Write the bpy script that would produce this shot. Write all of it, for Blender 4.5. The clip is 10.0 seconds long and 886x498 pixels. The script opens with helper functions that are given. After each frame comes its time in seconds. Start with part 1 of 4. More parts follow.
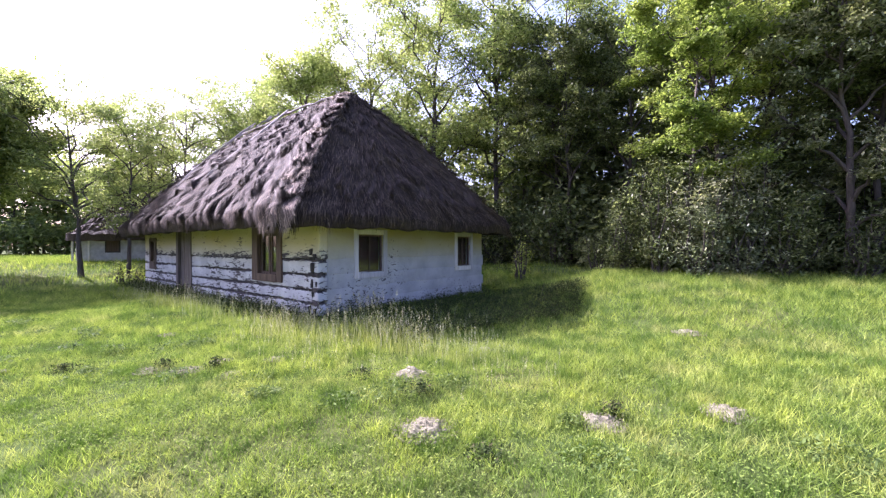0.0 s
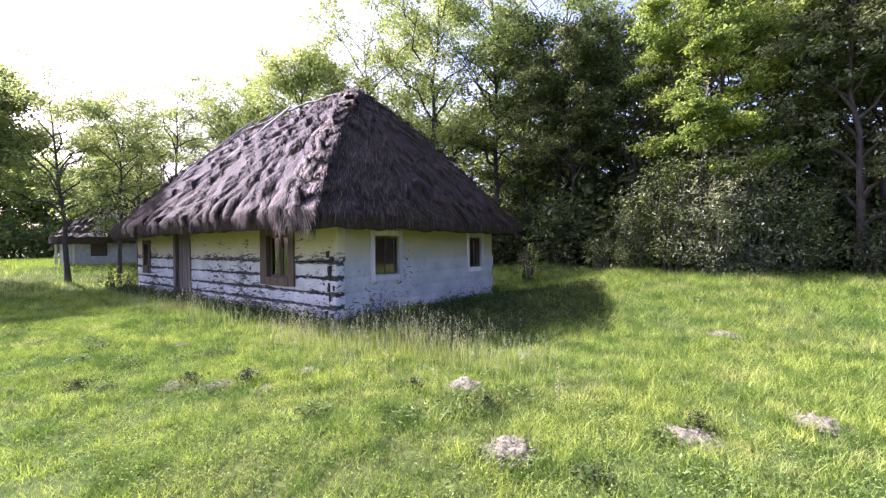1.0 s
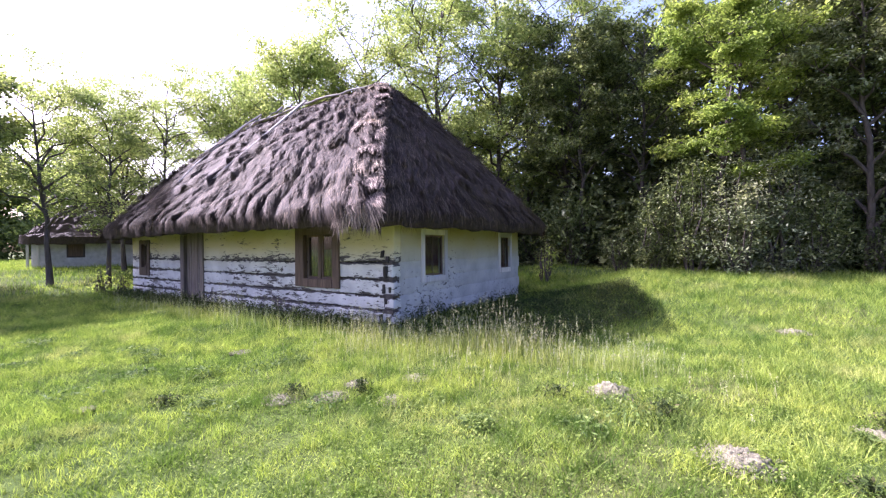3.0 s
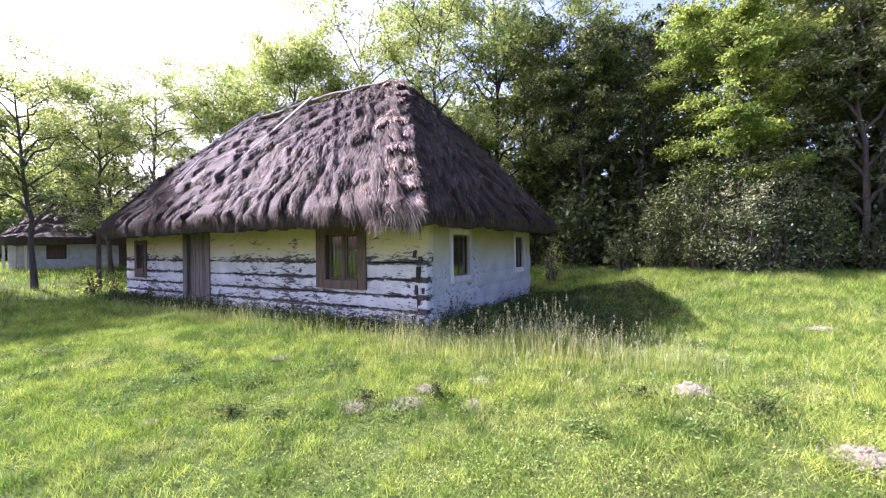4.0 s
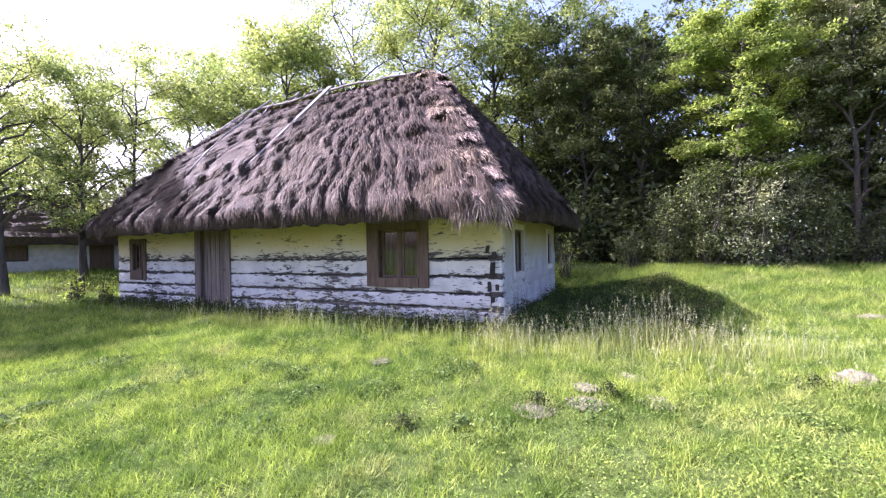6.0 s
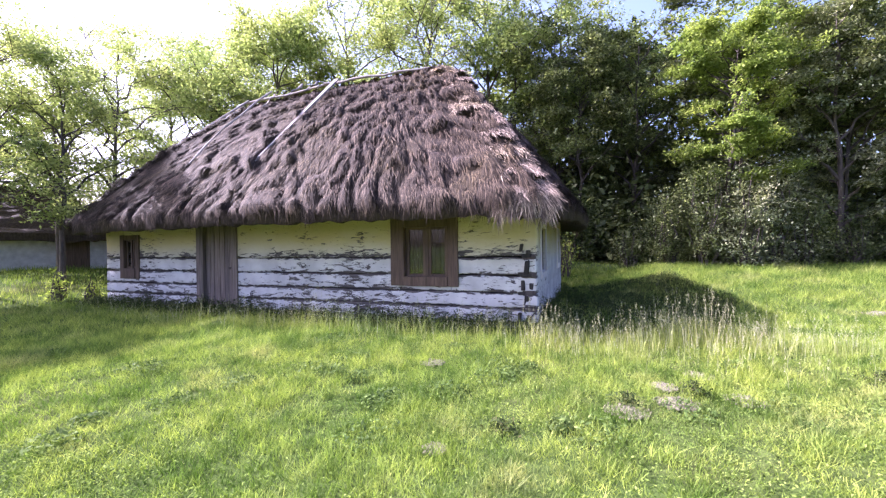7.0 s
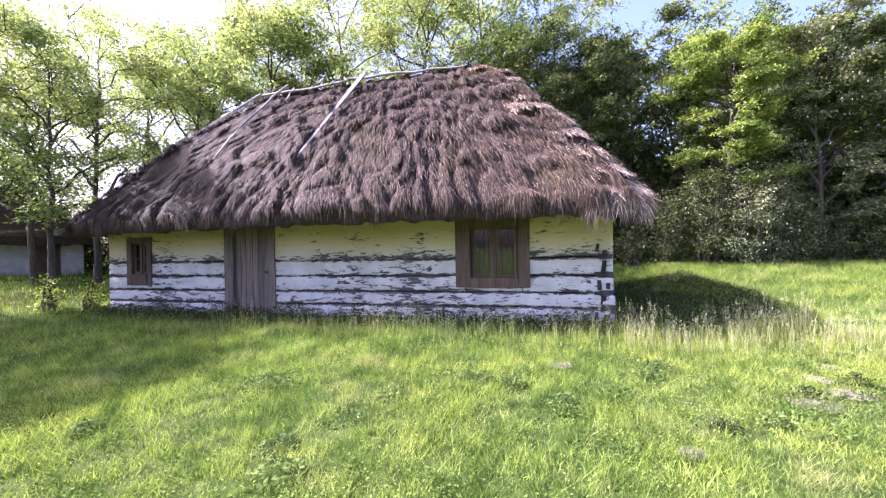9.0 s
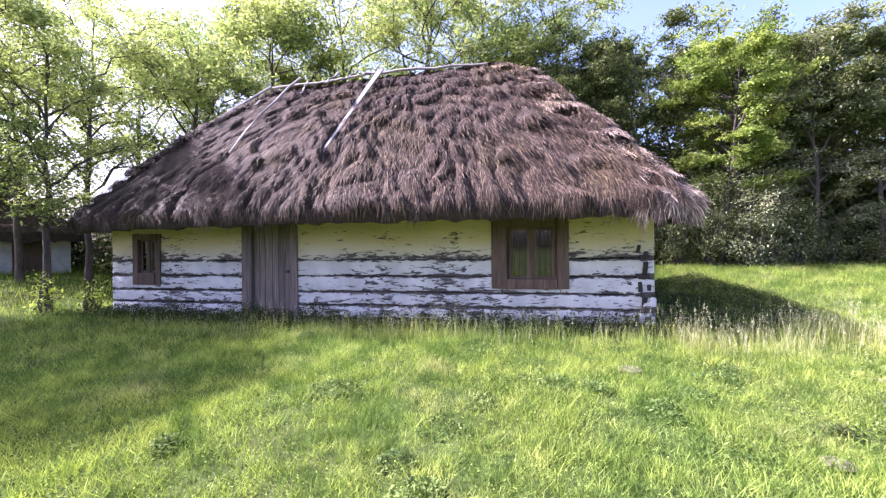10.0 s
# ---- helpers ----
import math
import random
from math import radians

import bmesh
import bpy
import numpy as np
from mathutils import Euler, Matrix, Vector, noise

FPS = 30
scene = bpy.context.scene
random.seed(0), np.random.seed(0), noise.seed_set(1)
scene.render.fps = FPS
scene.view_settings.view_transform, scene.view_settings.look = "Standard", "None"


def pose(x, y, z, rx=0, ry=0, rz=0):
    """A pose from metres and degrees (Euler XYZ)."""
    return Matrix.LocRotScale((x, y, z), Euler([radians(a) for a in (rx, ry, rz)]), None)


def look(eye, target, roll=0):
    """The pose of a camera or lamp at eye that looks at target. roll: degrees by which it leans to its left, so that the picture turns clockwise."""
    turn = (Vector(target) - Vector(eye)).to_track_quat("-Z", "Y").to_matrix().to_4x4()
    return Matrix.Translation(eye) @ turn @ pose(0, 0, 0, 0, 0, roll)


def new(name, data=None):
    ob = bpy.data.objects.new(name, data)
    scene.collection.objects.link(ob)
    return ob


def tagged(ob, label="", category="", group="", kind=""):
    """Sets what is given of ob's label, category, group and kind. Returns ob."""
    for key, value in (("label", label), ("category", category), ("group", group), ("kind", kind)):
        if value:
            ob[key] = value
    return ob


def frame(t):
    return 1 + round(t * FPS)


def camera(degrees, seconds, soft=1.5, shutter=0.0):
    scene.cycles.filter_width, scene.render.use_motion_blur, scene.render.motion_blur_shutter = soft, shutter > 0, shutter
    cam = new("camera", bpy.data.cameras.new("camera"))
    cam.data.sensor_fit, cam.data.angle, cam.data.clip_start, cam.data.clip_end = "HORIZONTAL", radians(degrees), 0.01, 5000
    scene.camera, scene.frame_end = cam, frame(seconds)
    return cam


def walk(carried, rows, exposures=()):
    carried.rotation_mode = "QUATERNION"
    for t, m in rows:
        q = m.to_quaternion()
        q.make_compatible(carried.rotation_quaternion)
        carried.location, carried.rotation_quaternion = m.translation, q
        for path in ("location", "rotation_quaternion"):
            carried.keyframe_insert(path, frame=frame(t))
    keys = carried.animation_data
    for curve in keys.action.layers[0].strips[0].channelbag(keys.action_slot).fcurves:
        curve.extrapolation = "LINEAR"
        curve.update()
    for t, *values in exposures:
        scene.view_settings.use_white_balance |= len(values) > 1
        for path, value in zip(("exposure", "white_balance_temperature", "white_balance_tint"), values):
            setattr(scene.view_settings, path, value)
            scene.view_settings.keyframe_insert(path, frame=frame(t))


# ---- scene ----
cam = camera(95.0, 10.0, soft=1.25)
PATH = [
    (0, (6.74, -4.47, 1.425), (5.475, -2.921, 1.411), -0.1),
    (0.5, (6.4, -4.554, 1.437), (5.162, -2.983, 1.425), -0.3),
    (1, (6.037, -4.678, 1.447), (4.825, -3.087, 1.434), -0.5),
    (1.5, (5.686, -4.782, 1.439), (4.496, -3.174, 1.429), -0.4),
    (2, (5.329, -4.947, 1.405), (4.177, -3.312, 1.406), -0.6),
    (2.5, (4.957, -5.161, 1.418), (3.833, -3.507, 1.416), -0.5),
    (4, (3.684, -5.757, 1.415), (2.683, -4.025, 1.411), -0.6),
    (4.5, (3.245, -5.921, 1.436), (2.285, -4.166, 1.433), -0.5),
    (5, (2.792, -6.142, 1.418), (1.877, -4.364, 1.417), -0.6),
    (5.5, (2.327, -6.271, 1.358), (1.453, -4.472, 1.358), -1.0),
    (7, (0.912, -6.601, 1.347), (0.214, -4.727, 1.337), -0.7),
    (7.5, (0.396, -6.769, 1.323), (-0.251, -4.876, 1.321), -0.9),
    (8, (-0.054, -6.911, 1.316), (-0.653, -5.003, 1.32), -0.8),
    (8.5, (-0.512, -6.953, 1.322), (-1.061, -5.03, 1.324), -1.1),
    (9, (-0.996, -7.015, 1.347), (-1.489, -5.077, 1.346), -1.1),
    (9.5, (-1.441, -7.055, 1.36), (-1.888, -5.106, 1.361), -0.9),
    (10, (-1.972, -7.033, 1.351), (-2.371, -5.073, 1.351), -0.6),
]
walk(cam, [(t, look(eye, target, roll)) for t, eye, target, roll in PATH], exposures=[(0.0, 1.6, 5620, 42.0), (4.0, 1.72, 5620, 42.0), (10.0, 1.84, 5600, 42.0)])

# ---- light ----
SUN_DIR = Vector((-0.74, -0.08, 0.66)).normalized()      # towards the sun
world = bpy.data.worlds.new("sky")
scene.world = world
world.use_nodes = True
wn = world.node_tree.nodes
sky = wn.new("ShaderNodeTexSky")
sky.sky_type = "NISHITA"
sky.sun_disc = False
sky.sun_elevation = math.asin(SUN_DIR.z)
sky.sun_rotation = math.atan2(SUN_DIR.x, SUN_DIR.y)
sky.air_density, sky.dust_density, sky.ozone_density = 1.0, 5.5, 1.8
wn["Background"].inputs["Strength"].default_value = 0.15
world.node_tree.links.new(sky.outputs[0], wn["Background"].inputs["Color"])
sun = new("sun", bpy.data.lights.new("sun", "SUN"))
sun.data.energy, sun.data.angle, sun.data.color = 4.9, radians(0.55), (1.0, 0.95, 0.86)
sun.matrix_world = look((-20, -4, 20), Vector((-20, -4, 20)) - SUN_DIR)


# ---- materials ----
def material(name):
    m = bpy.data.materials.new(name)
    m.use_nodes = True
    nt = m.node_tree
    return m, nt, nt.nodes["Principled BSDF"]


def node(nt, kind, **values):
    n = nt.nodes.new(kind)
    for key, value in values.items():
        n.inputs[key.replace("_", " ")].default_value = value
    return n


def ramp(nt, source, *stops):
    n = nt.nodes.new("ShaderNodeValToRGB")
    while len(n.color_ramp.elements) < len(stops):
        n.color_ramp.elements.new(0.5)
    for e, (p, c) in zip(n.color_ramp.elements, stops):
        e.position, e.color = p, (*c, 1)
    nt.links.new(source, n.inputs[0])
    return n.outputs[0]


def mix(nt, factor, a, b, how="MIX"):
    n = nt.nodes.new("ShaderNodeMix")
    n.data_type, n.blend_type = "RGBA", how
    for socket, value in ((n.inputs[0], factor), (n.inputs[6], a), (n.inputs[7], b)):
        if hasattr(value, "links") or hasattr(value, "is_linked"):
            nt.links.new(value, socket)
        elif isinstance(value, tuple):
            socket.default_value = (*value, 1)
        else:
            socket.default_value = value
    return n.outputs[2]


def place_of(nt, scale=(1, 1, 1), object_space=False):
    n = nt.nodes.new("ShaderNodeTexCoord")
    mp = nt.nodes.new("ShaderNodeMapping")
    mp.inputs["Scale"].default_value = scale
    if object_space:
        nt.links.new(n.outputs["Object"], mp.inputs[0])
    else:
        g = nt.nodes.new("ShaderNodeNewGeometry")
        nt.links.new(g.outputs["Position"], mp.inputs[0])
    return mp.outputs[0]


def noise_of(nt, place, scale, detail=4.0, rough=0.55, distort=0.0):
    n = node(nt, "ShaderNodeTexNoise", Scale=scale, Detail=detail, Roughness=rough, Distortion=distort)
    nt.links.new(place, n.inputs["Vector"])
    return n.outputs[0]


def bump(nt, bsdf, height, strength, distance):
    n = node(nt, "ShaderNodeBump", Strength=strength, Distance=distance)
    nt.links.new(height, n.inputs["Height"])
    nt.links.new(n.outputs[0], bsdf.inputs["Normal"])


def leafy(name, dark, light, dry=None, translucent=0.45, rough=0.5, withered=None, gloss=0.2):
    """Thin green blades and leaves, each one of its own shade, that let light through."""
    m, nt, b = material(name)
    g = nt.nodes.new("ShaderNodeNewGeometry")
    col = ramp(nt, g.outputs["Random Per Island"], (0.0, dark), (0.75, light), (1.0, dry or light))
    patch = ramp(nt, noise_of(nt, place_of(nt), 0.55, 3), (0.35, (0.72, 0.8, 0.7)), (0.65, (1.12, 1.05, 0.95)))
    col = mix(nt, 1.0, col, patch, "MULTIPLY")
    if withered:
        where = ramp(nt, noise_of(nt, place_of(nt), 0.9, 6, 0.65), (0.52, (0, 0, 0)), (0.7, (0.75, 0.75, 0.75)))
        col = mix(nt, where, col, withered)
        tuft = ramp(nt, noise_of(nt, place_of(nt), 2.4, 4, 0.6), (0.4, (0.42, 0.54, 0.42)), (0.55, (1.08, 1.06, 1.0)))
        col = mix(nt, 1.0, col, tuft, "MULTIPLY")
        tuft = ramp(nt, noise_of(nt, place_of(nt), 7.0, 5, 0.65), (0.36, (0.5, 0.6, 0.5)), (0.56, (1.12, 1.1, 1.05)))
        col = mix(nt, 1.0, col, tuft, "MULTIPLY")
    nt.links.new(col, b.inputs["Base Color"])
    b.inputs["Roughness"].default_value = rough
    b.inputs["Specular IOR Level"].default_value = gloss
    tr = nt.nodes.new("ShaderNodeBsdfTranslucent")
    warm = mix(nt, 1.0, col, (1.04, 1.1, 0.72), "MULTIPLY")
    nt.links.new(warm, tr.inputs["Color"])
    ms = nt.nodes.new("ShaderNodeMixShader")
    ms.inputs[0].default_value = translucent
    nt.links.new(b.outputs[0], ms.inputs[1])
    nt.links.new(tr.outputs[0], ms.inputs[2])
    nt.links.new(ms.outputs[0], nt.nodes["Material Output"].inputs[0])
    return m


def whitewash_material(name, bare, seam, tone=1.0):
    """Limewash on logs, tinted on top for yellowed paint and grass-bounced light, flaked down to dark wood in streaks
    and spots.
    """
    m, nt, b = material(name)
    fine = place_of(nt)
    paint = ramp(nt, noise_of(nt, fine, 2.2, 5), (0.3, (0.5, 0.5, 0.51)), (0.6, (0.7, 0.7, 0.7)), (0.8, (0.74, 0.72, 0.66)))
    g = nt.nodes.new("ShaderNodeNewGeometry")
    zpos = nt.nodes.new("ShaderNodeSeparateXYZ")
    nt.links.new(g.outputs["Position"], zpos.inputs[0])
    # ochre of the upper logs: part old paint, part painted bounce off the grass
    ochre_bounce = mix(nt, ramp(nt, noise_of(nt, place_of(nt, (0.5, 0.5, 1)), 1.6, 4), (0.35, (0.25, 0.25, 0.25)), (0.65, (1, 1, 1))), (0.6, 0.55, 0.36), (0.55, 0.47, 0.2))
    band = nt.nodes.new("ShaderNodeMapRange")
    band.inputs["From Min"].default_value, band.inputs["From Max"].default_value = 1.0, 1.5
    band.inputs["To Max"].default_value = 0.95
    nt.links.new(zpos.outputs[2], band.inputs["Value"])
    paint = mix(nt, 1.0, mix(nt, band.outputs[0], paint, ochre_bounce), (tone, tone * 0.995, tone * 0.965), "MULTIPLY")
    wood = ramp(nt, noise_of(nt, place_of(nt, (1, 4, 22)), 2.0, 5), (0.3, (0.04, 0.037, 0.04)), (0.7, (0.17, 0.15, 0.14)))
    n1 = noise_of(nt, place_of(nt, (0.85, 1.6, 3.3)), 4.6, 8, 0.72, 0.8)
    n2 = noise_of(nt, fine, 0.8, 2)
    total = nt.nodes.new("ShaderNodeMath")
    total.operation = "MULTIPLY_ADD"
    total.inputs[1].default_value = 0.3
    nt.links.new(n2, total.inputs[0])
    nt.links.new(n1, total.inputs[2])
    tc = nt.nodes.new("ShaderNodeTexCoord")
    xyz = nt.nodes.new("ShaderNodeSeparateXYZ")
    nt.links.new(tc.outputs["Generated"], xyz.inputs[0])
    worn = ramp(nt, xyz.outputs[2], (0.0, (seam,) * 3), (0.22, (0.0, 0.0, 0.0)), (0.8, (0.0, 0.0, 0.0)), (1.0, (seam * 1.3,) * 3))
    sum2 = nt.nodes.new("ShaderNodeMath")
    sum2.operation = "ADD"
    nt.links.new(total.outputs[0], sum2.inputs[0])
    nt.links.new(worn, sum2.inputs[1])
    low = nt.nodes.new("ShaderNodeMapRange")
    low.inputs["From Min"].default_value, low.inputs["From Max"].default_value = 1.3, 0.0
    low.inputs["To Min"].default_value, low.inputs["To Max"].default_value = -0.05, 0.035
    nt.links.new(zpos.outputs[2], low.inputs["Value"])
    sum3 = nt.nodes.new("ShaderNodeMath")
    sum3.operation = "ADD"
    nt.links.new(sum2.outputs[0], sum3.inputs[0])
    nt.links.new(low.outputs[0], sum3.inputs[1])
    flake = ramp(nt, sum3.outputs[0], (bare, (0, 0, 0)), (bare + 0.025, (1, 1, 1)))
    nt.links.new(mix(nt, flake, paint, wood), b.inputs["Base Color"])
    b.inputs["Roughness"].default_value = 0.9
    b.inputs["Specular IOR Level"].default_value = 0.2
    h = mix(nt, 0.5, noise_of(nt, fine, 14, 6), mix(nt, 1.0, (1.0, 1.0, 1.0), flake, "DIFFERENCE"))
    bump(nt, b, h, 0.6, 0.02)
    return m


def wood_material(name, dark, light, grain=(9, 9, 0.7), scale=3.0, rough=0.85):
    m, nt, b = material(name)
    p = place_of(nt, grain, True)
    n = noise_of(nt, p, scale, 6, 0.65, 0.3)
    info = nt.nodes.new("ShaderNodeObjectInfo")
    tone = ramp(nt, info.outputs["Random"], (0.0, (0.72, 0.72, 0.74)), (1.0, (1.2, 1.16, 1.1)))
    col = mix(nt, 1.0, ramp(nt, n, (0.3, dark), (0.7, light)), tone, "MULTIPLY")
    nt.links.new(col, b.inputs["Base Color"])
    b.inputs["Roughness"].default_value = rough
    bump(nt, b, n, 0.5, 0.01)
    return m


def thatch_material(name, strands, gain=1.0, grey=0.0):
    m, nt, b = material(name)
    patch = noise_of(nt, place_of(nt), 0.8, 4)

    def tone(c):
        m_ = sum(c) / 3
        return tuple((v + (m_ - v) * grey) * gain for v in c)
    if strands:
        g = nt.nodes.new("ShaderNodeNewGeometry")
        col = ramp(nt, g.outputs["Random Per Island"], (0.0, tone((0.019, 0.0127, 0.0085))), (0.6, tone((0.051, 0.0345, 0.0235))), (1.0, tone((0.205, 0.148, 0.1))))
    else:
        col = ramp(nt, noise_of(nt, place_of(nt, (14, 3, 3)), 4, 6), (0.3, (0.028, 0.02, 0.016)), (0.7, (0.085, 0.061, 0.048)))
    moss = ramp(nt, patch, (0.5, (1.0, 1.0, 1.0)), (0.72, (1.12, 1.14, 0.82)))
    nt.links.new(mix(nt, 1.0, col, moss, "MULTIPLY"), b.inputs["Base Color"])
    b.inputs["Roughness"].default_value = 0.75
    b.inputs["Specular IOR Level"].default_value = 0.25
    if not strands:
        bump(nt, b, noise_of(nt, place_of(nt, (20, 5, 5)), 5, 6), 0.8, 0.04)
    return m


def soil_material(name, dark, light, scale=9):
    m, nt, b = material(name)
    n = noise_of(nt, place_of(nt), scale, 8, 0.7)
    nt.links.new(ramp(nt, n, (0.3, dark), (0.7, light)), b.inputs["Base Color"])
    b.inputs["Roughness"].default_value = 0.95
    bump(nt, b, n, 1.0, 0.06)
    return m


def ground_material():
    m, nt, b = material("meadow_ground")
    fine = noise_of(nt, place_of(nt), 7, 8, 0.7)
    wide = noise_of(nt, place_of(nt), 0.35, 4)
    green = ramp(nt, fine, (0.3, (0.028, 0.046, 0.012)), (0.7, (0.1, 0.15, 0.036)))
    dry = ramp(nt, fine, (0.3, (0.045, 0.058, 0.018)), (0.7, (0.15, 0.165, 0.055)))
    nt.links.new(mix(nt, ramp(nt, wide, (0.45, (0, 0, 0)), (0.65, (1, 1, 1))), green, dry), b.inputs["Base Color"])
    b.inputs["Roughness"].default_value = 0.95
    b.inputs["Specular IOR Level"].default_value = 0.05
    bump(nt, b, fine, 0.8, 0.05)
    return m


def glass_material():
    m, nt, b = material("window_glass")
    b.inputs["Base Color"].default_value = (0.9, 0.95, 0.95, 1)
    b.inputs["Roughness"].default_value = 0.03
    b.inputs["Transmission Weight"].default_value = 1.0
    return m


def plain_material(name, color, rough=0.9):
    m, nt, b = material(name)
    n = noise_of(nt, place_of(nt), 6, 5)
    nt.links.new(mix(nt, 1.0, ramp(nt, n, (0.3, (0.75, 0.75, 0.75)), (0.7, (1.1, 1.1, 1.1))), color, "MULTIPLY"), b.inputs["Base Color"])
    b.inputs["Roughness"].default_value = rough
    bump(nt, b, n, 0.3, 0.01)
    return m


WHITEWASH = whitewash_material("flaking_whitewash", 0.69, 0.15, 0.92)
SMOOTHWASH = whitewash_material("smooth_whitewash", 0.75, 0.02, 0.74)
CASING = wood_material("brown_casing_wood", (0.06, 0.039, 0.027), (0.16, 0.11, 0.078))
DOORWOOD = wood_material("weathered_door_wood", (0.07, 0.055, 0.05), (0.27, 0.225, 0.195), (14, 14, 0.5))
GREYWOOD = wood_material("grey_weathered_pole", (0.16, 0.14, 0.13), (0.42, 0.39, 0.36), (12, 12, 0.8))
WHITEWOOD = wood_material("white_painted_wood", (0.5, 0.48, 0.47), (0.74, 0.72, 0.7))
DARKWOOD = wood_material("dark_log_wood", (0.03, 0.026, 0.026), (0.1, 0.085, 0.078))
BLACKWOOD = wood_material("near_black_log_wood", (0.012, 0.011, 0.011), (0.05, 0.044, 0.04))
GLASS = glass_material()
THATCH = thatch_material("old_thatch_mass", False)
STRAW = thatch_material("old_thatch_straw", True)
# straw brightened in its colour for the sun's shine along the hip
SHINESTRAW = thatch_material("highlight_straw", True, 3.5, 0.3)
MUD = soil_material("dry_molehill_soil", (0.1, 0.094, 0.055), (0.43, 0.4, 0.26), 22)
GROUND = ground_material()
CURTAIN = plain_material("pale_curtain_cloth", (0.12, 0.08, 0.058))
DARKROOM = plain_material("dark_room_plaster", (0.06, 0.055, 0.055))
# backing sheets of the side windows; the red imitates lens flare
REDBACKING = plain_material("dark_red_backing", (0.075, 0.03, 0.028))
PLASTER = plain_material("grey_white_limewash", (0.6, 0.59, 0.58))
BARK = wood_material("tree_bark", (0.035, 0.028, 0.024), (0.13, 0.105, 0.09), (6, 6, 1.2))
GRASS = leafy("meadow_grass", (0.16, 0.235, 0.05), (0.41, 0.505, 0.12), (0.45, 0.52, 0.15), 0.4, 0.55, (0.47, 0.45, 0.21), 0.12)
TALLGRASS = leafy("tall_grass", (0.18, 0.24, 0.06), (0.4, 0.47, 0.13), (0.54, 0.54, 0.24), 0.42)
SEED = leafy("grass_seed_heads", (0.25, 0.28, 0.15), (0.44, 0.46, 0.29), (0.56, 0.55, 0.39), 0.2)
WEED = leafy("broad_weed_leaves", (0.06, 0.1, 0.024), (0.24, 0.33, 0.08), (0.33, 0.41, 0.115), 0.38, 0.8, None, 0.05)
LOCUST = leafy("pale_locust_leaves", (0.17, 0.215, 0.085), (0.4, 0.46, 0.19), (0.52, 0.55, 0.29), 0.62)
BROAD = leafy("green_broadleaf_leaves", (0.1, 0.13, 0.045), (0.28, 0.34, 0.105), (0.42, 0.47, 0.17), 0.5)
# the wood's shade is put into this darker leaf colour
SHADELEAF = leafy("shaded_thicket_leaves", (0.06, 0.075, 0.035), (0.2, 0.24, 0.1), (0.46, 0.5, 0.26), 0.44, 0.38, None, 0.3)
SILVERLEAF = leafy("grey_green_willow_leaves", (0.12, 0.14, 0.08), (0.32, 0.35, 0.21), (0.52, 0.54, 0.36), 0.35, 0.4, None, 0.3)
NEEDLE = leafy("spruce_needles", (0.02, 0.04, 0.015), (0.05, 0.085, 0.03), (0.07, 0.1, 0.04), 0.2)
# for dark weeds, and for leaves whose colour deepens the cottage's shadow
SHADOWWEED = leafy("shadow_and_weed_leaves", (0.025, 0.04, 0.016), (0.07, 0.1, 0.035), (0.13, 0.12, 0.06), 0.25, 0.8, None, 0.05)
HERB = leafy("dark_meadow_herbs", (0.05, 0.085, 0.022), (0.16, 0.235, 0.065), (0.26, 0.34, 0.11), 0.3, 0.7, None, 0.15)
# sunlight on the ash is put into this paler leaf colour
SUNLEAF = leafy("sunlit_ash_leaves", (0.13, 0.18, 0.05), (0.35, 0.43, 0.11), (0.48, 0.54, 0.18), 0.5)
# yellow-green shoots, coloured extra bright to stand for sun that misses them
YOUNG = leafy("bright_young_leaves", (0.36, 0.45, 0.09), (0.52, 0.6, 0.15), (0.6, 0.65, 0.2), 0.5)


# ---- mesh helpers ----
def mesh_of(name, verts, faces, mat, smooth=False):
    """A mesh from arrays: verts n x 3, faces m x k."""
    verts, faces = np.asarray(verts, dtype=np.float32), np.asarray(faces, dtype=np.int32)
    me = bpy.data.meshes.new(name)
    k = faces.shape[1]
    me.vertices.add(len(verts))
    me.vertices.foreach_set("co", verts.ravel())
    me.loops.add(faces.size)
    me.loops.foreach_set("vertex_index", faces.ravel())
    me.polygons.add(len(faces))
    me.polygons.foreach_set("loop_start", np.arange(0, faces.size, k, dtype=np.int32))
    if smooth:
        me.polygons.foreach_set("use_smooth", np.ones(len(faces), dtype=bool))
    me.materials.append(mat)
    me.update(calc_edges=True)
    return me


def thing(name, label, category, group="", kind="", at=(0, 0, 0)):
    ob = new(name)
    ob.location = at
    ob.empty_display_size = 0.2
    return tagged(ob, label, category, group, kind)


def part(name, bm, mat, parent=None, label=""):
    """Links a bmesh or a mesh as one mesh object under its thing or part."""
    if isinstance(bm, bpy.types.Mesh):
        me = bm
    else:
        me = bpy.data.meshes.new(name)
        bm.to_mesh(me)
        bm.free()
        me.materials.append(mat)
    ob = new(name, me)
    if parent:
        ob.parent = parent
    return tagged(ob, label)


